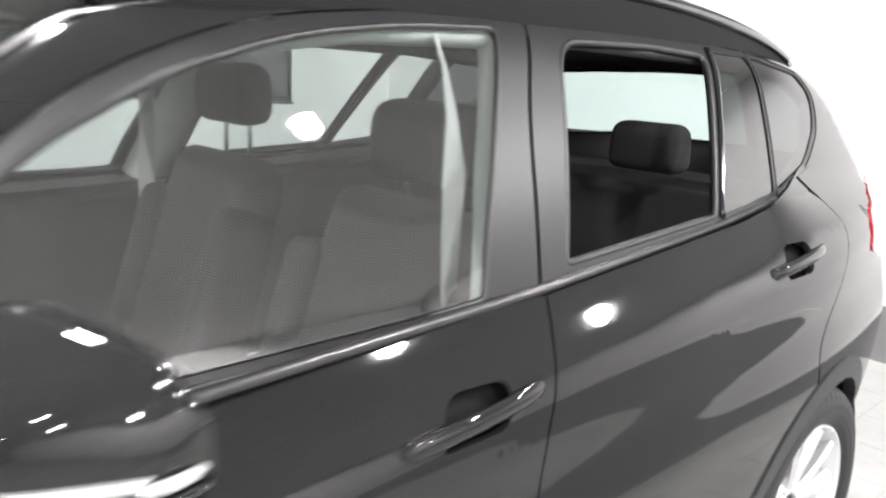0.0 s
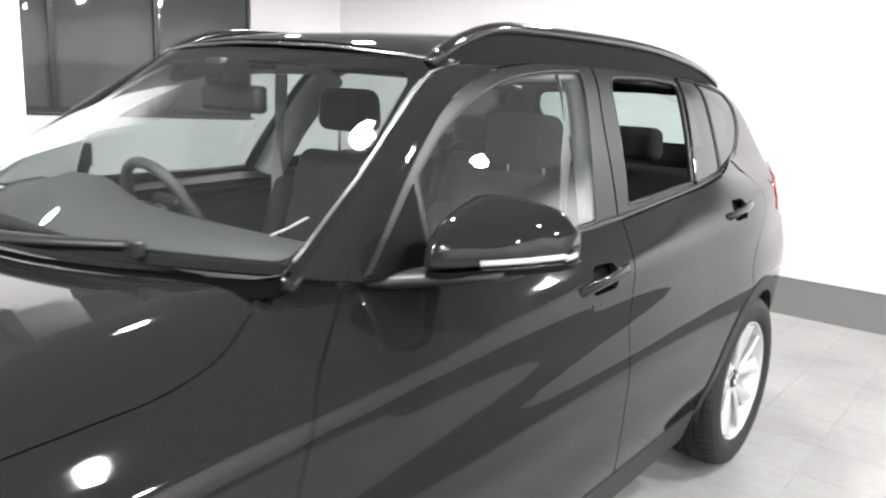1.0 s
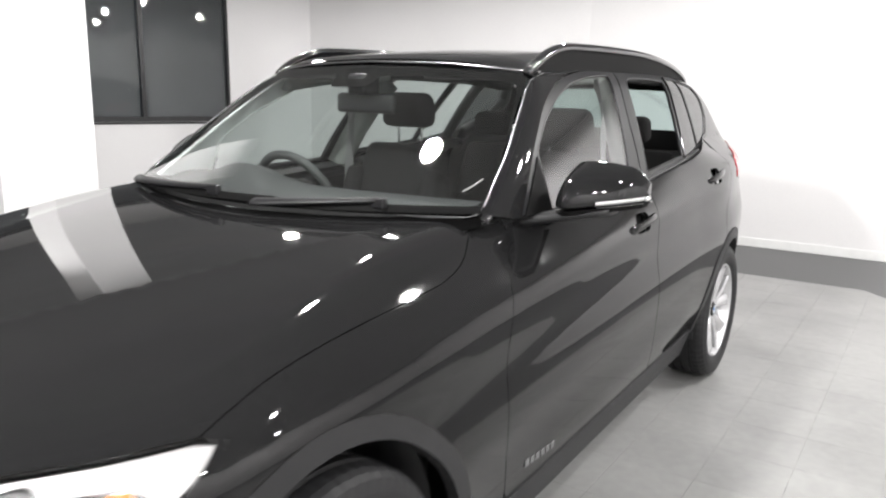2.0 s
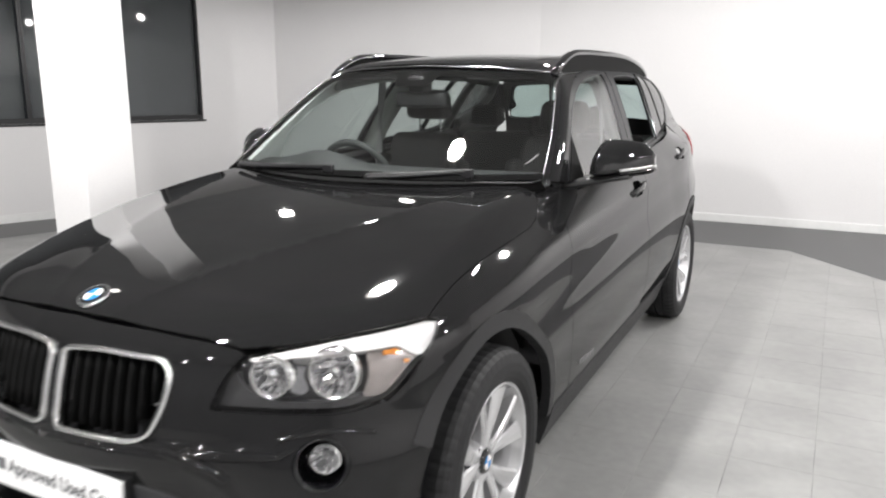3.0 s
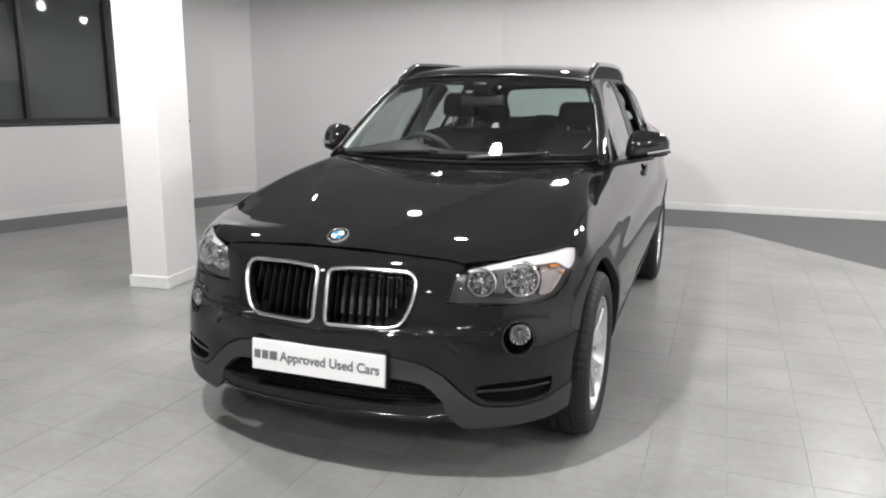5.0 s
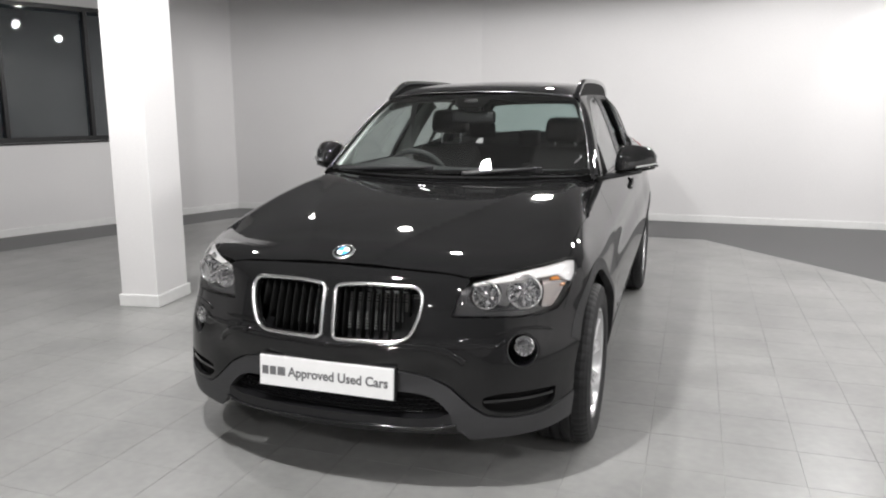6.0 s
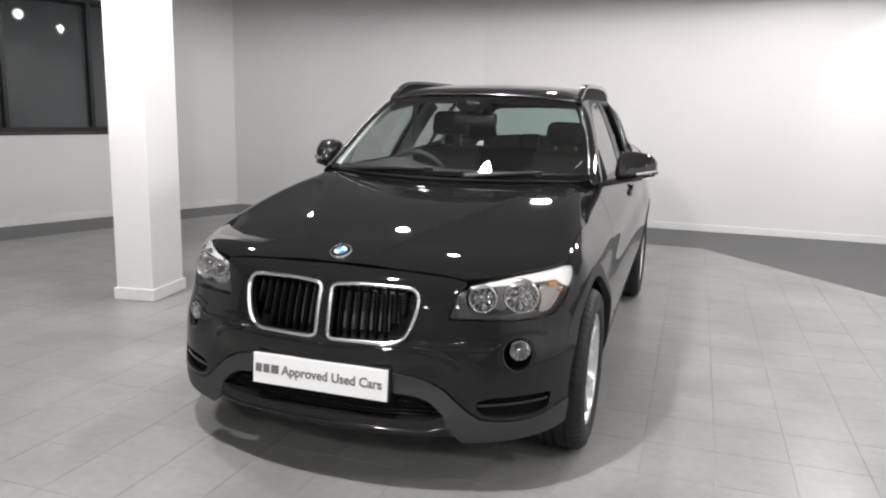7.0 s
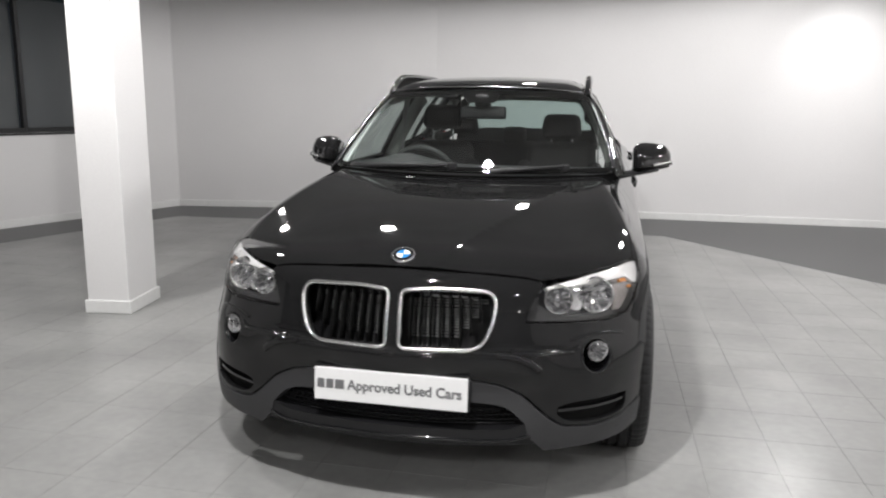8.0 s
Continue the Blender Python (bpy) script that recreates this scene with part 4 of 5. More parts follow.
for k in range(3):
    box(bm, (-0.2485 + 0.031 * k, -0.0135, 0.0002), (-0.2235 + 0.031 * k + (0.006 if k == 2 else 0), 0.0175, 0.0012), PLATE_AT)
part("maker_bars", bm, PLATEINK, plate)
bm = bmesh.new()
plan = [(x, float(nose(np.array(x), np.array(0.24))) + 0.045) for x in np.linspace(-0.60, 0.60, 13)] + [(0.60, 0.3), (-0.60, 0.3)]
prism(bm, plan, 0.225, 0.262)
part("undertray", bm, ARCHPLASTIC, car, "dark grey plastic undertray")
# small bright lettering bars on the front door's foot
for k in range(6):
    p, n = place("side", lower, 0.71 + 0.032 * k, 0.397 - 0.003 * k, 0.001)
    both("model_bar", lambda p=p: bevelled_box((p.x - 0.002, p.y - 0.011, p.z - 0.010), (p.x + 0.002, p.y + 0.011, p.z + 0.010), 0.0008, 1), DULLCHROME, car, smooth=False)

# ---- windows, roof and mirrors ----
GLASS_F = [(1.030, 1.010, 0.01), (1.25, 1.012, 0.05), (1.688, 1.034, 0.01), (1.72, 1.12, 0.1), (1.862, 1.422, 0.02), (1.66, 1.412, 0.08), (1.47, 1.385, 0.08), (1.30, 1.335, 0.06), (1.155, 1.262, 0.04), (1.045, 1.180, 0.01)]
OPEN_R = [(1.879, 1.058, 0.015), (2.375, 1.089, 0.015), (2.537, 1.414, 0.03), (2.30, 1.421, 0.05), (2.006, 1.412, 0.065)]
PANE_R = [(2.408, 1.090, 0.008), (2.668, 1.117, 0.01), (2.772, 1.420, 0.015), (2.592, 1.424, 0.008)]
PANE_Q = [(2.692, 1.119, 0.015), (2.885, 1.168, 0.06), (3.030, 1.256, 0.05), (3.076, 1.334, 0.04), (3.062, 1.386, 0.03), (2.795, 1.421, 0.012)]
DLO = [(0.850, 1.020, 0), (B_LOW[0], B_LOW[1], 0), (2.40, 1.076, 0), (2.70, 1.108, 0.05), (2.90, 1.160, 0.08), (3.05, 1.250, 0.06), (3.095, 1.335, 0.05), (3.08, 1.395, 0.04), (2.80, 1.432, 0.1), (2.35, 1.446, 0.2), (1.95, 1.443, 0.2), (1.62, 1.428, 0.1), (1.40, 1.398, 0.1), (1.20, 1.322, 0.08), (1.03, 1.195, 0.1)]
side_frame = [(0.728, 1.034, 0), (0.850, 1.012, 0), (B_LOW[0], B_LOW[1] - 0.012, 0), (2.40, 1.070, 0), (2.72, 1.105, 0), (2.93, 1.160, 0.03), (3.07, 1.24, 0.04), (3.115, 1.34, 0.05), (3.13, 1.395, 0), (2.80, 1.448, 0.2), (2.35, 1.470, 0.3), (1.95, 1.472, 0.3), (1.62, 1.460, 0.2), (1.42, 1.440, 0.1), (1.27, 1.414, 0.03), (1.10, 1.300, 0.15), (0.94, 1.185, 0.15)]
panel("side_frame", side_frame, "side", upper, PAINT, car, "gloss black pillar and roof rail", sides=BOTH, holes=[DLO], gap=0.0, cell=0.018)
split_f = [(0.850, 1.020, 0), (1.803, belt(1.803), 0), (1.865, 1.287, 0.1), (1.945, 1.443, 0)] + DLO[11:]
split_r = [(1.809, belt(1.809), 0), (2.40, 1.076, 0), (2.677, 1.104, 0), (2.785, 1.433, 0), (2.35, 1.446, 0.2), (1.951, 1.443, 0), (1.871, 1.287, 0.1)]
panel("window_frame", split_f, "side", upper, SATIN, car, "satin black front door window frame", sides=BOTH, holes=[GLASS_F], gap=0.0015, lift=-0.002, cell=0.03)
panel("window_frame", split_r, "side", upper, SATIN, car, "satin black rear door window frame", sides=BOTH, holes=[OPEN_R, PANE_R], gap=0.0015, lift=-0.002, cell=0.03)
split_q = [(2.680, 1.105, 0)] + DLO[4:8] + [(2.79, 1.433, 0)]
panel("window_frame", split_q, "side", upper, SATIN, car, "satin black rear quarter window surround", sides=BOTH, holes=[PANE_Q], gap=0.0015, lift=-0.002, cell=0.03)
def pane(name, pts, label, glass, sides):
    for ob in panel(name, pts, "side", upper, glass, car, label, sides=sides, gap=-0.004, lift=-0.005, thick=0.003):
        ob.visible_shadow = False


pane("front_window", GLASS_F, "closed front door window", SIDEGLASS, BOTH)
# near pane carries the cabin's darkness in its colour, the far one is clear
pane("rear_fixed_pane", PANE_R, "small fixed pane of the rear door, darkened for the dim cabin behind", DIMGLASS, (1,))
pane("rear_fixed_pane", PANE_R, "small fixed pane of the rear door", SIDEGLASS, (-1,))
pane("quarter_window", PANE_Q, "rear quarter window, darkened for the dim cabin behind", DIMGLASS, BOTH)
# the far rear window is shut, the near one wound down
ob = panel("rear_window", OPEN_R, "side", upper, SIDEGLASS, car, "closed rear door window", sides=(-1,), gap=-0.004, lift=-0.009, thick=0.003)[0]
ob.visible_shadow = False
panel("lowered_window", [(1.91, 1.045, 0), (2.36, 1.075, 0), (2.37, 1.089, 0.003), (1.90, 1.060, 0.003)], "side", upper, SIDEGLASS, car, "edge of the lowered rear door window", lift=-0.014, thick=0.004, gap=0)
# rubber seals and the bright strip along the windows' foot
both("window_seal", lambda: bead_bm(GLASS_F, "side", upper, 0.012, 0.006, lift=-0.007), BLACK, car)
both("window_seal", lambda: bead_bm(OPEN_R, "side", upper, 0.016, 0.010, lift=-0.010), BLACK, car)
both("quarter_bar", lambda: bead_bm([(2.392, 1.085), (2.565, 1.425)], "side", upper, 0.018, 0.006, closed=False), GLOSSBLACK, car)
strip = [(0.90, 1.000), (1.25, 1.004), (1.80, 1.030), (2.40, 1.074), (2.66, 1.099)]
both("waist_strip", lambda: bead_bm(strip, "side", upper, 0.017, 0.008, closed=False, cell=0.03), DARKTRIM, car, "dark bright waist strip")

# windscreen, roof, tailgate
WS = [(-0.700, 1.032, 0.03), (0, 1.030, 0.3), (0.700, 1.032, 0.03), (0.660, 1.180, 0.2), (0.556, 1.414, 0.03), (0, 1.437, 0.3), (-0.556, 1.414, 0.03), (-0.660, 1.180, 0.2)]
ws = panel("windscreen", WS, "front", upper, SCREEN, car, "slightly green tinted windscreen", gap=0.003, thick=0.004)[0]
ws.visible_shadow = False
panel("windscreen_border", WS, "front", upper, FRIT, car, gap=0.004, lift=-0.006, thick=0.002,
      holes=[[(-0.688, 1.056, 0.03), (0, 1.056, 0.3), (0.688, 1.056, 0.03), (0.652, 1.180, 0.2), (0.550, 1.385, 0.04), (0.10, 1.405, 0.02), (0.08, 1.36, 0.02), (-0.08, 1.36, 0.02), (-0.10, 1.405, 0.02), (-0.550, 1.385, 0.04), (-0.652, 1.180, 0.2)]])
part("screen_trim", bead_bm([(0.556, 1.412), (0.30, 1.434), (0, 1.441), (-0.30, 1.434), (-0.556, 1.412)], "front", upper, 0.010, 0.005, closed=False, cell=0.03), DULLCHROME, car, "thin bright strip over the windscreen", smooth=True)
both("pillar_strip", lambda: bead_bm([(0.716, 1.022), (0.706, 1.060), (0.672, 1.180), (0.624, 1.30), (0.570, 1.408)], "front", upper, 0.036, 0.003, closed=False, lift=-0.004, cell=0.02), GLOSSBLACK, car, "gloss black strip between windscreen and pillar")
# seal coloured as bright metal to stand in for its highlight
both("screen_seal", lambda: bead_bm([(0.697, 1.052), (0.660, 1.180), (0.612, 1.30), (0.560, 1.410)], "front", upper, 0.006, 0.004, closed=False, cell=0.03), DULLCHROME, car, "windscreen edge seal, its highlight put into dull bright metal")
panel("roof_panel", [(-0.535, 1.215, 0.02), (0, 1.150, 0.3), (0.535, 1.215, 0.02), (0.545, 2.0, 0.5), (0.50, 3.0, 0.3), (0.46, 3.175, 0.03), (0.3, 3.243, 0.1), (0, 3.294, 0.15), (-0.3, 3.243, 0.1), (-0.46, 3.175, 0.03), (-0.50, 3.0, 0.3), (-0.545, 2.0, 0.5)], "top", upper, PAINT, car, "gloss black roof", cell=0.05)
REAR_HOLE = [(-0.56, 1.142, 0.04), (0.56, 1.142, 0.04), (0.45, 1.374, 0.04), (0, 1.399, 0.2), (-0.45, 1.374, 0.04)]
panel("tailgate", [(-0.60, 0.62, 0), (0.60, 0.62, 0), (0.58, 1.10, 0.1), (0.475, 1.391, 0.03), (0.3, 1.410, 0.1), (0, 1.419, 0.2), (-0.3, 1.410, 0.1), (-0.475, 1.391, 0.03), (-0.58, 1.10, 0.1)], "back", whole, PAINT, car, "gloss black tailgate",
             holes=[REAR_HOLE])
rw = panel("rear_screen", REAR_HOLE, "back", whole, REARGLASS, car, "green tinted rear screen", gap=-0.004, lift=-0.006, thick=0.003)[0]
rw.visible_shadow = False
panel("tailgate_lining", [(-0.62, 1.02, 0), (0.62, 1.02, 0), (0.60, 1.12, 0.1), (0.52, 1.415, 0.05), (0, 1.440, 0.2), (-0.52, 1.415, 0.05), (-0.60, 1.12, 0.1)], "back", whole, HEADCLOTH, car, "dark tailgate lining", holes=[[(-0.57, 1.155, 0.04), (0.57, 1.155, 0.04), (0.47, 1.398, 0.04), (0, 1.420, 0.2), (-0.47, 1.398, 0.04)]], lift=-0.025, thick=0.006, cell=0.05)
panel("rear_bumper", [(-0.60, 0.28, 0), (0.60, 0.28, 0), (0.60, 0.60, 0), (-0.60, 0.60, 0)], "back", whole, PLASTIC, car, "rear bumper")

# roof rails, each on an added thin black web for the shaded gap beneath
def rail_line():
    out = []
    for i in range(49):
        q = i / 48
        y = 1.235 + 1.92 * q
        p, n = place("top", upper, 0.548 - 0.07 * max(0, (y - 2.0) / 1.15) ** 2, y)
        out.append((p, 0.076 * (math.sin(math.pi / 2 * min(1, q / 0.15)) * math.sin(math.pi / 2 * min(1, (1 - q) / 0.55)) ** 0.8) ** 0.9))
    return out


RAIL = rail_line()


def rail():
    return sweep_bm([p + Vector((0, 0, rise - 0.004)) for p, rise in RAIL], [(-0.016, -0.008), (-0.017, 0.004), (-0.011, 0.012), (0.004, 0.014), (0.014, 0.008), (0.018, -0.004), (0.012, -0.013), (-0.008, -0.013)])


def rail_web():
    return ring_bm([[(p.x - 0.007, p.y, p.z - 0.015), (p.x - 0.007, p.y, p.z + rise - 0.012), (p.x + 0.007, p.y, p.z + rise - 0.012), (p.x + 0.007, p.y, p.z - 0.018)] for p, rise in RAIL])


both("roof_rail", rail, GLOSSBLACK, car, "gloss black roof rail")
both("rail_web", rail_web, DEEP, car, smooth=False)

# door mirrors
def mirror_section(q):
    """Place and size of the mirror's head at q from its root to its tip."""
    ahead = float(curve(q, (0, 0.12, 0.5, 0.85, 1), (0.950, 0.922, 0.978, 1.062, 1.122)))
    deep = (1.118 + 0.045 * q ** 1.5 - ahead) / 1.43
    rise = float(curve(q, (0, 0.08, 0.2, 0.4, 0.65, 0.88, 1), (0.78, 0.95, 1.0, 0.97, 0.86, 0.66, 0.34)))
    return 0.800 + 0.196 * q, rise, deep, 1.030 + 0.020 * q, ahead + deep


def mirror_shell():
    rings = []
    for i in range(19):
        x, rise, deep, foot, cy = mirror_section(i / 18)
        ring = []
        for q in range(24):
            a = 2 * math.pi * q / 24
            ca, sa = math.cos(a), math.sin(a)
            zz = max(sa, 0) ** 0.85
            yy = -(1 - 0.12 * zz - 0.88 * zz ** 2.8 if sa > 0 else ca) * deep if ca > 0 else abs(ca) ** 0.5 * 0.43 * deep
            z = foot + 0.016 + 0.110 * rise * sa ** 0.85 if sa > 0 else foot + 0.016 * (1 - abs(sa) ** 0.35)
            ring.append((x, cy + yy, z))
        rings.append(ring)
    return ring_bm(rings)


def mirror_parts(sign):
    m = Matrix.Diagonal((sign, 1, 1, 1))
    def side(bm):
        return bm if sign > 0 else flip_x(bm)
    shell = part("door_mirror", side(mirror_shell()), PAINT, car, "gloss black door mirror with a clear indicator strip", smooth=True)
    path = []
    for q in np.linspace(0.52, 0.985, 16):
        x, rise, deep, foot, cy = mirror_section(q)
        path.append((x, cy - deep + 0.002, foot + 0.012))
    path += [(0.9985, 1.112, 1.060), (1.0005, 1.128, 1.061), (0.9985, 1.145, 1.062), (0.992, 1.156, 1.062)]
    part("indicator_strip", side(sweep_bm(path, circle(0.0048, 8, 0.0062))), STRIP, shell, "clear silvery indicator strip", smooth=True)
    part("strip_edge", side(sweep_bm([(x, y + 0.004, z - 0.011) for x, y, z in path], circle(0.008, 8, 0.0035))), GLOSSBLACK, shell, smooth=True)
    arm = []
    for i in range(9):
        s = i / 8
        arm.append([(0.715 + 0.215 * s, 0.945 + 0.105 * s + 0.085 * (1 - 0.35 * s) * math.cos(a), 0.996 + 0.034 * s + (0.019 - 0.006 * s) * math.sin(a)) for a in np.linspace(0, 2 * math.pi, 12, endpoint=False)])
    part("mirror_arm", side(ring_bm(arm)), BLACK, shell, smooth=True)
    under = []
    for q in np.linspace(0.0, 0.97, 12):
        x, rise, deep, foot, cy = mirror_section(q)
        under.append([(x, cy - deep * 0.98, foot - 0.003), (x, cy - deep * 0.9, foot - 0.014), (x, cy + 0.38 * deep, foot - 0.014), (x, cy + 0.42 * deep, foot - 0.003)])
    part("lower_shell", side(ring_bm(under)), DEEP, shell, "matt black underside")
    part("mirror_glass", side(cushion((0.80, 1.122, 1.050), (0.955, 1.130, 1.125), 0.004, None)), MIRROR, shell)


mirror_parts(1)
mirror_parts(-1)
# triangle at the foot of the front window
panel("mirror_triangle", [(0.862, 1.016, 0), (1.022, 1.014, 0), (1.030, 1.170, 0.005)], "side", upper, DEEP, car, "black mirror mounting triangle", sides=BOTH, lift=0.002)

# black cowl strip closing the windscreen's foot
part("cowl_strip", bead_bm([(-0.712, 1.022), (-0.68, 1.015), (-0.35, 1.010), (0, 1.008), (0.35, 1.010), (0.68, 1.015), (0.712, 1.022)], "front", upper, 0.046, 0.003, closed=False, lift=-0.002, cell=0.03), FRIT, car, smooth=True)
# wipers, lying along the foot of the glass
def on_glass(x, v, lift):
    return place("front", upper, x, v, lift)[0]


for b0, b1, a0, a1 in ((0.700, 0.16, 0.47, 0.13), (0.18, -0.46, -0.04, -0.58)):
    blade_line = [on_glass(b0 + (b1 - b0) * i / 24, 1.037 - 0.006 * i / 24, 0.016) for i in range(25)]
    wiper = part("wiper", sweep_bm(blade_line, [(-0.009, -0.010), (-0.004, 0.004), (0.000, 0.009), (0.006, 0.004), (0.010, -0.010)]), DEEP, car, "black windscreen wiper resting at the foot of the windscreen")
    arm_line = []
    for i in range(21):
        q = i / 20
        arm_line.append(on_glass(a0 + (a1 - a0) * q, 1.039 - 0.016 * q, 0.034 - 0.010 * q))
    rings = []
    for i, c in enumerate(arm_line):
        q = i / 20
        w, h = 0.008 + 0.010 * q, 0.007 + 0.003 * q
        rings.append([c + Vector((0, w * math.cos(a), h * math.sin(a) + 0.3 * w * math.cos(a))) for a in np.linspace(0, 2 * math.pi, 10, endpoint=False)])
    part("wiper_arm", ring_bm(rings), BLACK, wiper, smooth=True)
    c = arm_line[0]
    part("wiper_clip", bevelled_box((c.x - 0.025, c.y - 0.010, c.z - 0.022), (c.x + 0.020, c.y + 0.010, c.z + 0.008), 0.005), BLACK, wiper)

# ---- wheels ----
def wheel_at(x, y, sign):
    hub = new("wheel")
    hub.parent = car
    hub.location = (x * sign, y, HUB)
    side = Matrix.Identity(4) if sign > 0 else Matrix.Rotation(math.pi, 4, "Z")
    def put(name, bm, mat, label="", smooth=True):
        bmesh.ops.transform(bm, matrix=side, verts=bm.verts)
        return part(name, bm, mat, hub, label, smooth)
    # tyre: profile across the tread, shoulder blocks cut by alternate segments
    n = 180
    prof = [(-0.095, 0.222), (-0.108, 0.255), (-0.112, 0.285), (-0.104, 0.310), (-0.092, 0.320), (-0.078, 0.3255), (-0.050, 0.327), (-0.046, 0.320), (-0.038, 0.320), (-0.034, 0.3278), (-0.006, 0.328), (-0.004, 0.320),
            (0.004, 0.320), (0.006, 0.328), (0.034, 0.3278), (0.038, 0.320), (0.046, 0.320), (0.050, 0.327), (0.078, 0.3255), (0.092, 0.320), (0.104, 0.310), (0.112, 0.285), (0.1125, 0.262), (0.108, 0.245), (0.098, 0.230), (0.090, 0.222)]
    bm = bmesh.new()
    vs = []
    for i in range(n):
        a = 2 * math.pi * i / n
        cut = (i % 3 == 0)
        row = []
        for p, r in prof:
            rr = r - (0.0022 if cut and 0.308 < r and abs(p) > 0.045 else 0)
            row.append(bm.verts.new((p, rr * math.cos(a), rr * math.sin(a))))
        vs.append(row)
    for i in range(n):
        a, b = vs[i], vs[(i + 1) % n]
        for j in range(len(prof) - 1):
            bm.faces.new((a[j], a[j + 1], b[j + 1], b[j]))
    bmesh.ops.recalc_face_normals(bm, faces=bm.faces)
    put("tyre", bm, RUBBER, "black road tyre with block tread", smooth=False)
    rim = put("rim", spin_bm([(0.062, 0.203), (0.080, 0.212), (0.088, 0.217), (0.096, 0.2195), (0.100, 0.224), (0.097, 0.2285), (0.090, 0.228)], 96), ALLOY, "silver five double-spoke alloy rim")
    put("barrel", spin_bm([(-0.095, 0.224), (-0.09, 0.205), (0.02, 0.195), (0.05, 0.200), (0.063, 0.2035)], 64), ALLOY, "silver rim barrel")
    put("dust_shield", spin_bm([(-0.01, 0.195), (-0.005, 0.05)], 40), RADIATOR)
    put("brake_disc", spin_bm([(0.012, 0.15), (0.016, 0.152), (0.02, 0.15), (0.022, 0.08), (0.03, 0.075), (0.03, 0.0001)], 48), DISC, "brake disc")
    # spokes
    for k in range(10):
        pair, half = k // 2, (-1 if k % 2 else 1)
        a_in = radians(72 * pair + 90 + half * 9)
        a_out = radians(72 * pair + 90 + half * 15.5)
        rings = []
        for i in range(8):
            s = i / 7
            r = 0.040 + 0.172 * s
            a = a_in + (a_out - a_in) * s
            w = 0.0135 + 0.0170 * s ** 1.1
            face = 0.066 + 0.020 * s ** 1.5 + 0.006 * math.sin(math.pi * s)
            c, t = Vector((0, math.cos(a), math.sin(a))), Vector((0, -math.sin(a), math.cos(a)))
            tilt = half * 0.006 * s
            rings.append([c * r - t * w + Vector((face - 0.007 - tilt, 0, 0)), c * r - t * (w * 0.72) + Vector((face - 0.001 - tilt, 0, 0)), c * r + Vector((face + 0.0015, 0, 0)), c * r + t * (w * 0.72) + Vector((face - 0.001 + tilt, 0, 0)), c * r + t * w + Vector((face - 0.007 + tilt, 0, 0)),
                          c * r + t * (w * 0.7) + Vector((face - 0.034, 0, 0)), c * r - t * (w * 0.7) + Vector((face - 0.034, 0, 0))])
        put("spoke", ring_bm(rings), ALLOY, smooth=False)
    put("hub_disc", spin_bm([(0.03, 0.075), (0.055, 0.068), (0.068, 0.056), (0.066, 0.040), (0.062, 0.034)], 40), ALLOY)
    cap = put("centre_cap", spin_bm([(0.05, 0.036), (0.070, 0.034), (0.073, 0.030), (0.073, 0.0001)], 32), GLOSSBLACK, "round centre cap with blue and white quarters")
    for q in range(4):
        bm = bmesh.new()
        c = bm.verts.new((0.0745, 0, 0))
        ring = [bm.verts.new((0.0742, 0.021 * math.cos(radians(90 * q + 15 * i)), 0.021 * math.sin(radians(90 * q + 15 * i)))) for i in range(7)]
        for i in range(6):
            bm.faces.new((c, ring[i], ring[i + 1]))
        put("cap_quarter", bm, BLUE if q % 2 else WHITE)
    for q in range(5):
        a = radians(72 * q + 54)
        put("wheel_bolt", spin_bm([(0.04, 0.009), (0.064, 0.009), (0.066, 0.007), (0.066, 0.0001)], 6, turn=Matrix.Translation((0, 0.054 * math.cos(a), 0.054 * math.sin(a)))), DULLCHROME, smooth=False)
    return hub


for sign in (1, -1):
    wheel_at(0.752, AXLE_F, sign)
    wheel_at(0.760, AXLE_R, sign)
    for y in (AXLE_F, AXLE_R):
        rings, wr = [], (0.405 if y == AXLE_F else 0.375)
        for a in np.linspace(-8, 188, 24):
            c, s = math.cos(radians(a)), math.sin(radians(a))
            out = sign * (0.775 if y == AXLE_F else 0.835)
            rings.append([(sign * 0.50, y + wr * c, HUB + wr * s), (out, y + wr * c, HUB + wr * s), (out, y + (wr + 0.005) * c, HUB + (wr + 0.005) * s), (sign * 0.50, y + (wr + 0.005) * c, HUB + (wr + 0.005) * s)])
        part("wheel_liner", ring_bm(rings), BLACK, car, smooth=True)
        part("wheel_well", bevelled_box((min(sign * 0.47, sign * 0.50), y - 0.40, 0.20), (max(sign * 0.47, sign * 0.50), y + 0.40, 0.74), 0.01), BLACK, car)

# underside and bulkheads that close the body
part("floor_pan", bevelled_box((-0.74, 0.42, 0.20), (0.74, 2.34, 0.26), 0.01), BLACK, car)
part("engine_block", bevelled_box((-0.46, -0.50, 0.22), (0.46, 0.45, 0.72), 0.03), BLACK, car)
part("bulkhead", bevelled_box((-0.70, 0.46, 0.26), (0.70, 0.50, 0.95), 0.01), BLACK, car)
part("boot_floor", bevelled_box((-0.46, 2.34, 0.24), (0.46, 3.40, 0.60), 0.02), BLACK, car)
part("bonnet_lining", bevelled_box((-0.40, -0.45, 0.74), (0.40, 0.40, 0.80), 0.02), BLACK, car)
p, n = place("front", upper, 0.625, 1.085, 0.001)
q, n2 = place("front", upper, 0.650, 1.115, 0.001)
part("screen_mark", sweep_bm([p, p * 0.5 + q * 0.5 + Vector((0, 0, -0.002)), q], circle(0.0022, 6)), BELT, car, "small pale mark on the windscreen")

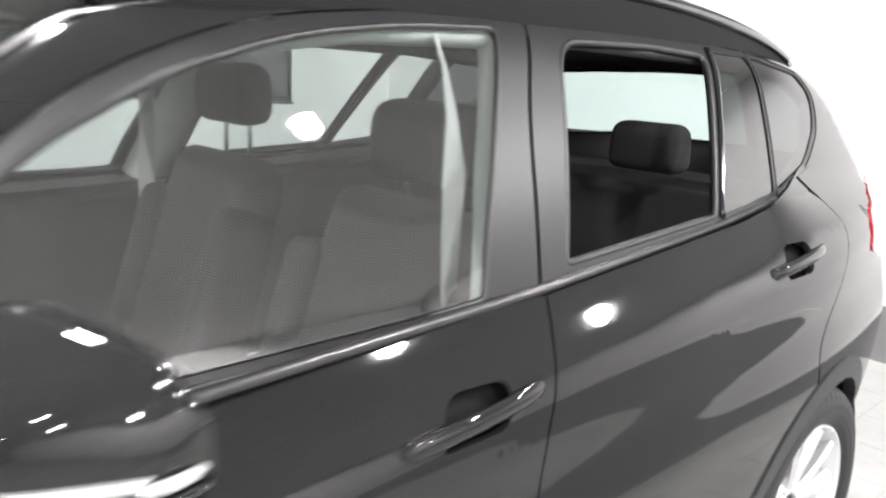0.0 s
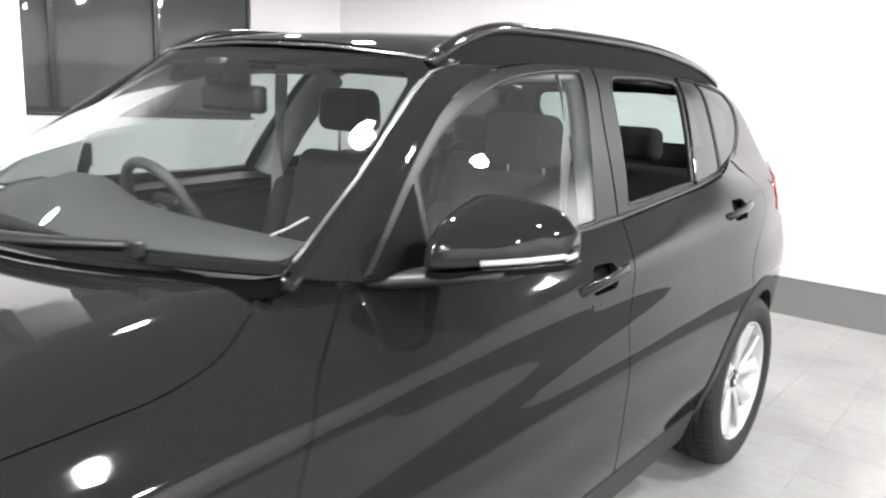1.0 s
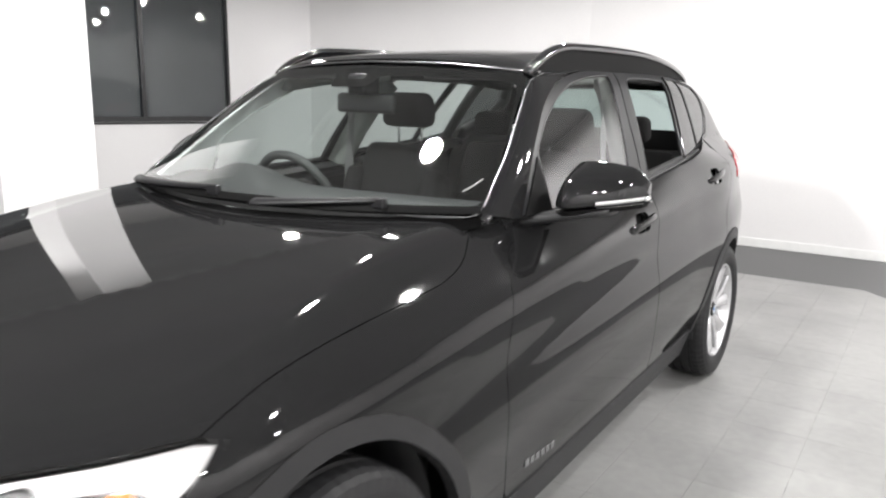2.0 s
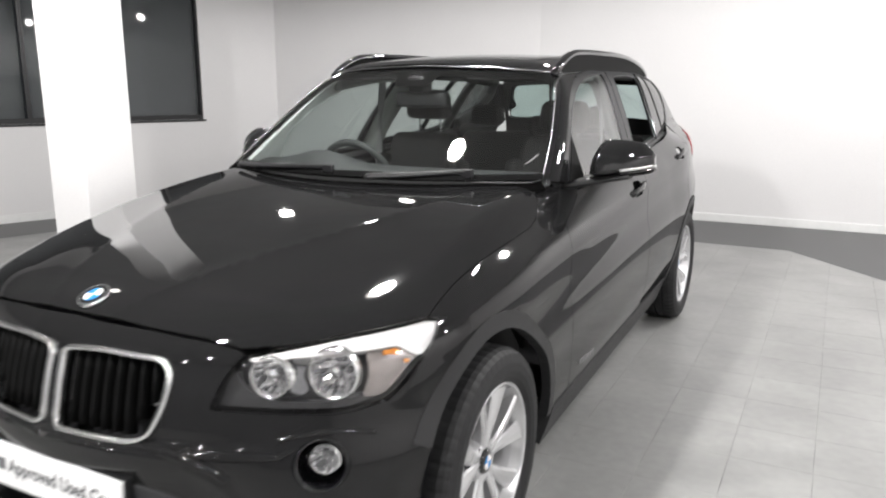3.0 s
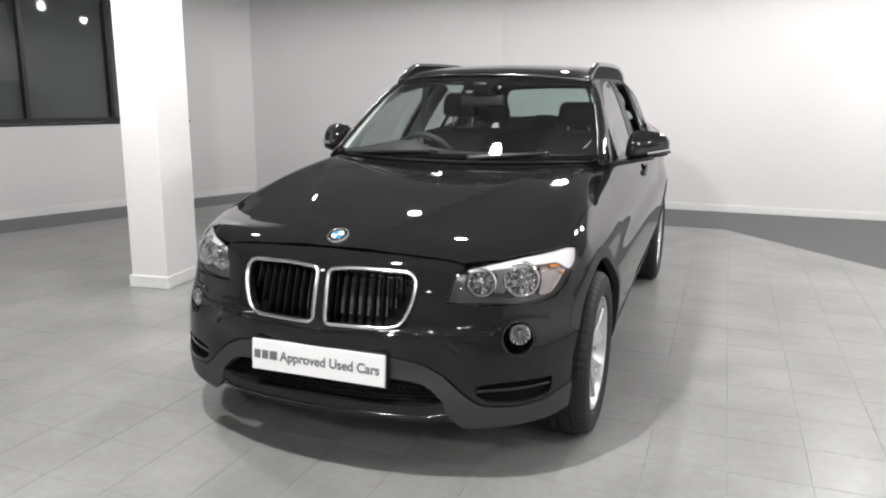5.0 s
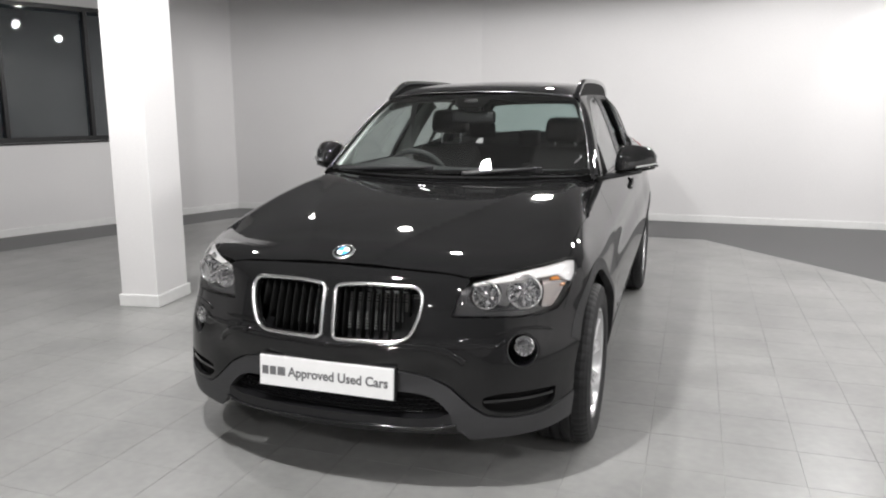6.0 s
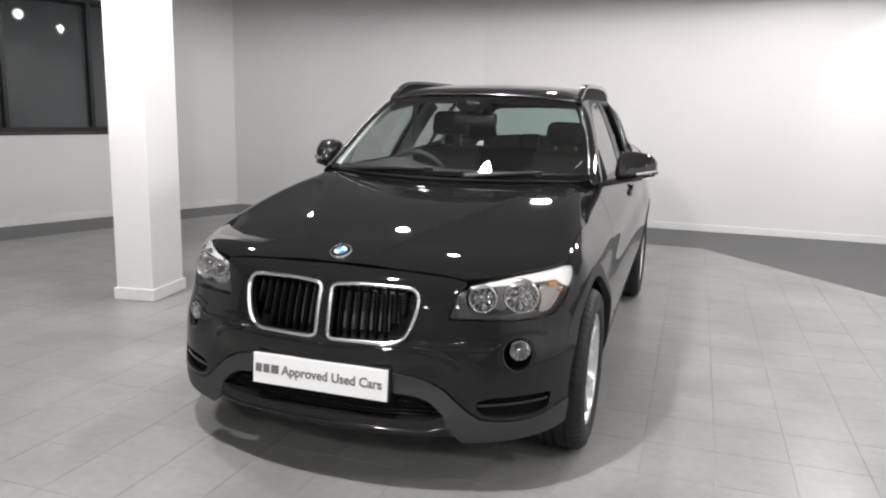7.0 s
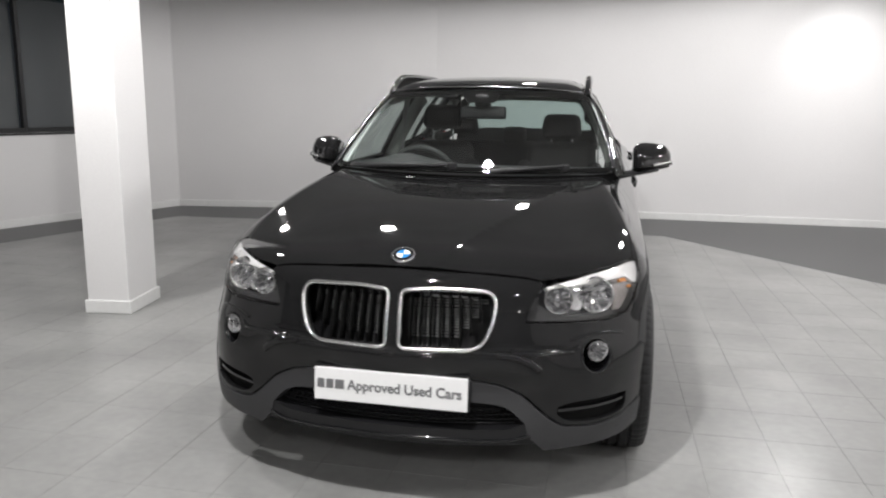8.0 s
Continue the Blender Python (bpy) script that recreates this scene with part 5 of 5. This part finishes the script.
# ---- inside the car ----
inner_door = [(0.70, 0.96, 0), (0.95, 0.992, 0), (1.80, belt(1.8) - 0.012, 0), (2.40, 1.062, 0), (2.75, 1.10, 0), (2.78, 0.75, 0), (2.30, 0.72, 0), (2.30, 0.34, 0), (0.72, 0.34, 0)]
panel("door_trim", inner_door, "side", lower, DASH, car, "dark grey inner door trim", sides=BOTH, lift=-0.065, thick=0.004)
panel("door_ledge", [(0.80, 0.985, 0), (0.95, 1.000, 0), (1.80, belt(1.8) + 0.004, 0), (2.40, 1.082, 0), (2.75, 1.11, 0), (2.75, 1.08, 0), (1.80, belt(1.8) - 0.05, 0), (0.80, 0.94, 0)], "side", upper, BLACK, car, "black window ledge", sides=BOTH, lift=-0.045, thick=0.05)
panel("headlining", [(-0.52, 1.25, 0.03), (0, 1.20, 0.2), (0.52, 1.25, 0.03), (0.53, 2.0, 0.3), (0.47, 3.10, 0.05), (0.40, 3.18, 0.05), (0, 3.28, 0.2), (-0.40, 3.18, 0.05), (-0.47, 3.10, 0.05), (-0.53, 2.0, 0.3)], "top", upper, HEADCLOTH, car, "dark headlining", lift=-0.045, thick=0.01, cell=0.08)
# inner pillar trims
for side, outline in ((-1, [(0.715, 1.050, 0), (0.90, 1.020, 0.02), (1.030, 1.02, 0.02), (1.045, 1.160, 0.03), (1.165, 1.252, 0.03), (1.37, 1.360, 0.02), (1.255, 1.418, 0), (1.075, 1.305, 0.1), (0.915, 1.190, 0.1)]),
                      (1, [(0.840, 1.105, 0), (0.925, 1.085, 0.01), (1.035, 1.185, 0.05), (1.17, 1.285, 0.05), (1.33, 1.375, 0.02), (1.28, 1.405, 0), (1.10, 1.292, 0.1), (0.94, 1.178, 0.1)])):
    panel("pillar_trim", outline, "side", upper, PALETRIM, car, "pale windscreen pillar trim", sides=(side,), lift=-0.024, thick=0.008)
both("pillar_trim", lambda: bead_bm([(1.77, 1.02), (1.83, 1.20), (1.93, 1.42)], "side", upper, 0.125, -0.050, closed=False, lift=-0.045), LINING, car, "pale centre pillar trim")
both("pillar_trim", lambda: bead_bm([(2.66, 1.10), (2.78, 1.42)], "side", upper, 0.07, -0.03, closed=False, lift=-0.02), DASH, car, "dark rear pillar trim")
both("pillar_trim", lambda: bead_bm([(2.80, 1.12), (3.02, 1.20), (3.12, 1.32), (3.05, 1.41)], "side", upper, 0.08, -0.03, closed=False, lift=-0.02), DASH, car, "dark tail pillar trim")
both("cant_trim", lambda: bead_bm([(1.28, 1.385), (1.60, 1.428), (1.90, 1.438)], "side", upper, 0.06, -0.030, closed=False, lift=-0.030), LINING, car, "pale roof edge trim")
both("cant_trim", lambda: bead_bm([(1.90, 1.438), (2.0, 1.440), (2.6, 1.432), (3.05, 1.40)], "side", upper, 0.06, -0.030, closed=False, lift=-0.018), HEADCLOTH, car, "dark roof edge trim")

panel("boot_trim", [(2.82, 0.60, 0), (3.44, 0.60, 0), (3.42, 1.16, 0), (3.22, 1.14, 0), (2.90, 1.14, 0)], "side", whole, DASH, car, "dark boot side trim", sides=BOTH, lift=-0.035, thick=0.004)
# dashboard
def dash_row(x):
    bulge = 0.050 * math.exp(-((x + 0.36) / 0.16) ** 2)
    back = 0.45 * x * x * 0.9
    return [(x, 0.52 + back, 0.93), (x, 0.58 + back, 0.990), (x, 0.72 + back * 0.6, 1.030 + bulge * 0.5), (x, 0.86 + back * 0.3, 1.040 + bulge), (x, 0.93 + back * 0.2, 1.026 + bulge), (x, 0.955, 0.93), (x, 0.93, 0.80), (x, 0.98, 0.70), (x, 0.95, 0.50), (x, 0.60, 0.45)]


dash = part("dashboard", ring_bm([dash_row(x) for x in np.linspace(-0.69, 0.69, 25)]), DASH, car, "dark grey dashboard", smooth=True)
strip_rows = []
for x in np.linspace(-0.58, 0.58, 21):
    near, far = 0.498 + 0.41 * x * x, 0.622 + 0.04 * x * x
    far = max(far, near + 0.01)
    strip_rows.append([(x, near, 0.985), (x, near, 1.004), (x, far, 1.024), (x, far, 1.005)])
part("demister_panel", ring_bm(strip_rows), DEEP, dash, "matt black demister panel under the glass")
part("centre_console", cushion((-0.11, 0.92, 0.35), (0.11, 1.75, 0.64), 0.03), DASH, car)
for x in (-0.60, -0.07, 0.07, 0.60):
    part("air_vent", bevelled_box((x - 0.045, 0.945, 0.885), (x + 0.045, 0.965, 0.935), 0.006), GLOSSBLACK, dash)
part("display_screen", bevelled_box((-0.085, 0.948, 0.945), (0.085, 0.962, 0.985), 0.004), GLOSSBLACK, dash)

# steering wheel
SW = Matrix.Translation((-0.335, 1.115, 0.945)) @ Matrix.Rotation(radians(114), 4, "X")
rings = []
for i in range(48):
    a = 2 * math.pi * i / 48
    rings.append([SW @ Vector(((0.180 + 0.0165 * math.cos(q)) * math.cos(a), (0.180 + 0.0165 * math.cos(q)) * math.sin(a), 0.0165 * math.sin(q))) for q in np.linspace(0, 2 * math.pi, 12, endpoint=False)])
steering = part("steering_wheel", ring_bm(rings, closed=True), DASH, car, "dark leather steering wheel", smooth=True)
part("steering_hub", cushion((-0.075, -0.065, -0.05), (0.075, 0.06, -0.005), 0.02, SW), BLACK, steering, smooth=True)
for a in (0, 180, 270):
    m = SW @ Matrix.Rotation(radians(a), 4, "Z")
    part("steering_spoke", cushion((0.05, -0.022, -0.03), (0.175, 0.022, -0.010), 0.008, m), BLACK, steering, smooth=True)
part("steering_column", spin_bm([(0, 0.05), (0.20, 0.06), (0.20, 0.0001)], 20, turn=SW @ Matrix.Rotation(radians(-90), 4, "Y") @ Matrix.Translation((0.0, 0, 0))), BLACK, car, smooth=True)

# seats
def front_seat(x, rest_z):
    lean = Matrix.Translation((x, 1.72, 0.58)) @ Matrix.Rotation(radians(-17), 4, "X")
    seat = part("front_seat", cushion((x - 0.26, 1.22, 0.40), (x + 0.26, 1.76, 0.58), 0.06), FABRIC, car, "dark fabric front seat", smooth=True)
    part("backrest", cushion((-0.26, -0.07, -0.05), (0.26, 0.07, 0.55), 0.055, lean, 0.22), FABRIC, seat, smooth=True)
    for s in (-1, 1):
        part("side_bolster", cushion((s * 0.215 - 0.045, -0.115, 0.02), (s * 0.215 + 0.045, 0.05, 0.42), 0.04, lean, 0.0), FABRIC, seat, smooth=True)
        part("headrest_post", spin_bm([(0, 0.006), (0.16, 0.006)], 10, turn=Matrix.Translation((x + s * 0.065, 1.895, rest_z - 0.14)) @ Matrix.Rotation(radians(-90), 4, "Y")), CHROME, seat, smooth=True)
    part("headrest", cushion((x - 0.130, 1.82, rest_z - 0.005), (x + 0.130, 1.945, rest_z + 0.150), 0.045, None, 0.14), FABRIC, seat, smooth=True)


front_seat(0.385, 1.140)
front_seat(-0.385, 1.190)
bench = part("rear_bench", cushion((-0.62, 2.12, 0.42), (0.62, 2.62, 0.60), 0.05), FABRIC, car, "dark fabric rear bench", smooth=True)
lean = Matrix.Translation((0, 2.60, 0.58)) @ Matrix.Rotation(radians(-20), 4, "X")
part("bench_back", cushion((-0.63, -0.07, -0.03), (0.63, 0.06, 0.52), 0.05, lean, 0.06), FABRIC, bench, smooth=True)
for x, h in ((0.38, 1.247), (0.0, 1.185), (-0.38, 1.247)):
    w = 0.108 if x else 0.090
    part("rear_headrest", cushion((x - w, 2.60, h - 0.125), (x + w, 2.70, h), 0.035, None, 0.08), FABRIC, bench, smooth=True)
part("seat_patch", cushion((0.30, 2.40, 0.66), (0.58, 2.56, 0.80), 0.02), REDCLOTH, bench, "dark red cloth on the rear seat")
part("luggage_cover", bevelled_box((-0.62, 2.80, 1.02), (0.62, 3.50, 1.035), 0.005), DEEP, car, "black luggage cover")

# belts
for s in (1, -1):
    path = [Vector((s * 0.578, 1.722, 1.400)), Vector((s * 0.590, 1.734, 1.350)), Vector((s * 0.603, 1.742, 1.280)), Vector((s * 0.612, 1.745, 1.19)), Vector((s * 0.620, 1.740, 1.00)), Vector((s * 0.66, 1.76, 0.70)), Vector((s * 0.67, 1.78, 0.40))]
    part("seat_belt", sweep_bm(path, [(-0.022, -0.001), (0.022, -0.001), (0.022, 0.001), (-0.022, 0.001)]), BELT, car, "grey seat belt")

# inside mirror and visors
rear_mirror = part("inside_mirror", cushion((-0.125, 1.095, 1.268), (0.125, 1.13, 1.336), 0.014), BLACK, car, "black inside mirror", smooth=True)
part("mirror_pane", bevelled_box((-0.115, 1.130, 1.277), (0.115, 1.133, 1.327), 0.001), MIRROR, rear_mirror)
part("mirror_stem", cushion((-0.04, 1.05, 1.33), (0.04, 1.14, 1.40), 0.015), BLACK, rear_mirror, smooth=True)
for s in (1, -1):
    part("sun_visor", cushion((s * 0.33 - 0.17, 1.22, 1.385), (s * 0.33 + 0.17, 1.38, 1.402), 0.007), HEADCLOTH, car, "dark sun visor", smooth=True)

# ---- ceiling downlights ----
first = downlight(*LAMPS[0])
for x, y in LAMPS[1:]:
    copy_thing(first, pose(x, y, CEIL))

# ---- floor tiles ----
bm = bmesh.new()
tile_shape(bm, 0, 0)
tile_mesh = mesh_of(bm, "tile", TILE)
rest = bmesh.new()
single = 0
for i in range(-32, 24):
    for j in range(-24, 22):
        x, y = 1.075 + i * TX, -0.185 + j * TY
        if not any(inside_tiles(x + a * TX, y + b * TY) for a in (0, 0.5, 1) for b in (0, 0.5, 1)):
            continue
        if not (-8.6 < x < 6.4 and -6.9 < y < 6.0):
            continue
        near = (-0.1 < i < 5 and -3 < j < 16) or (-14 < i < 0 and -5 < j < 0) or (-15 < i < -7 and -1 < j < 16) or (0 <= i < 4 and -3 < j < 0)
        if near and single < 300:
            ob = new("tile", tile_mesh)
            ob.location = (x, y, 0)
            ob.parent = floor
            single += 1
        else:
            tile_shape(rest, x, y)
tagged(part("tiles_beyond", rest, TILE, floor), "further pale grey floor tiles", kind="stuff")
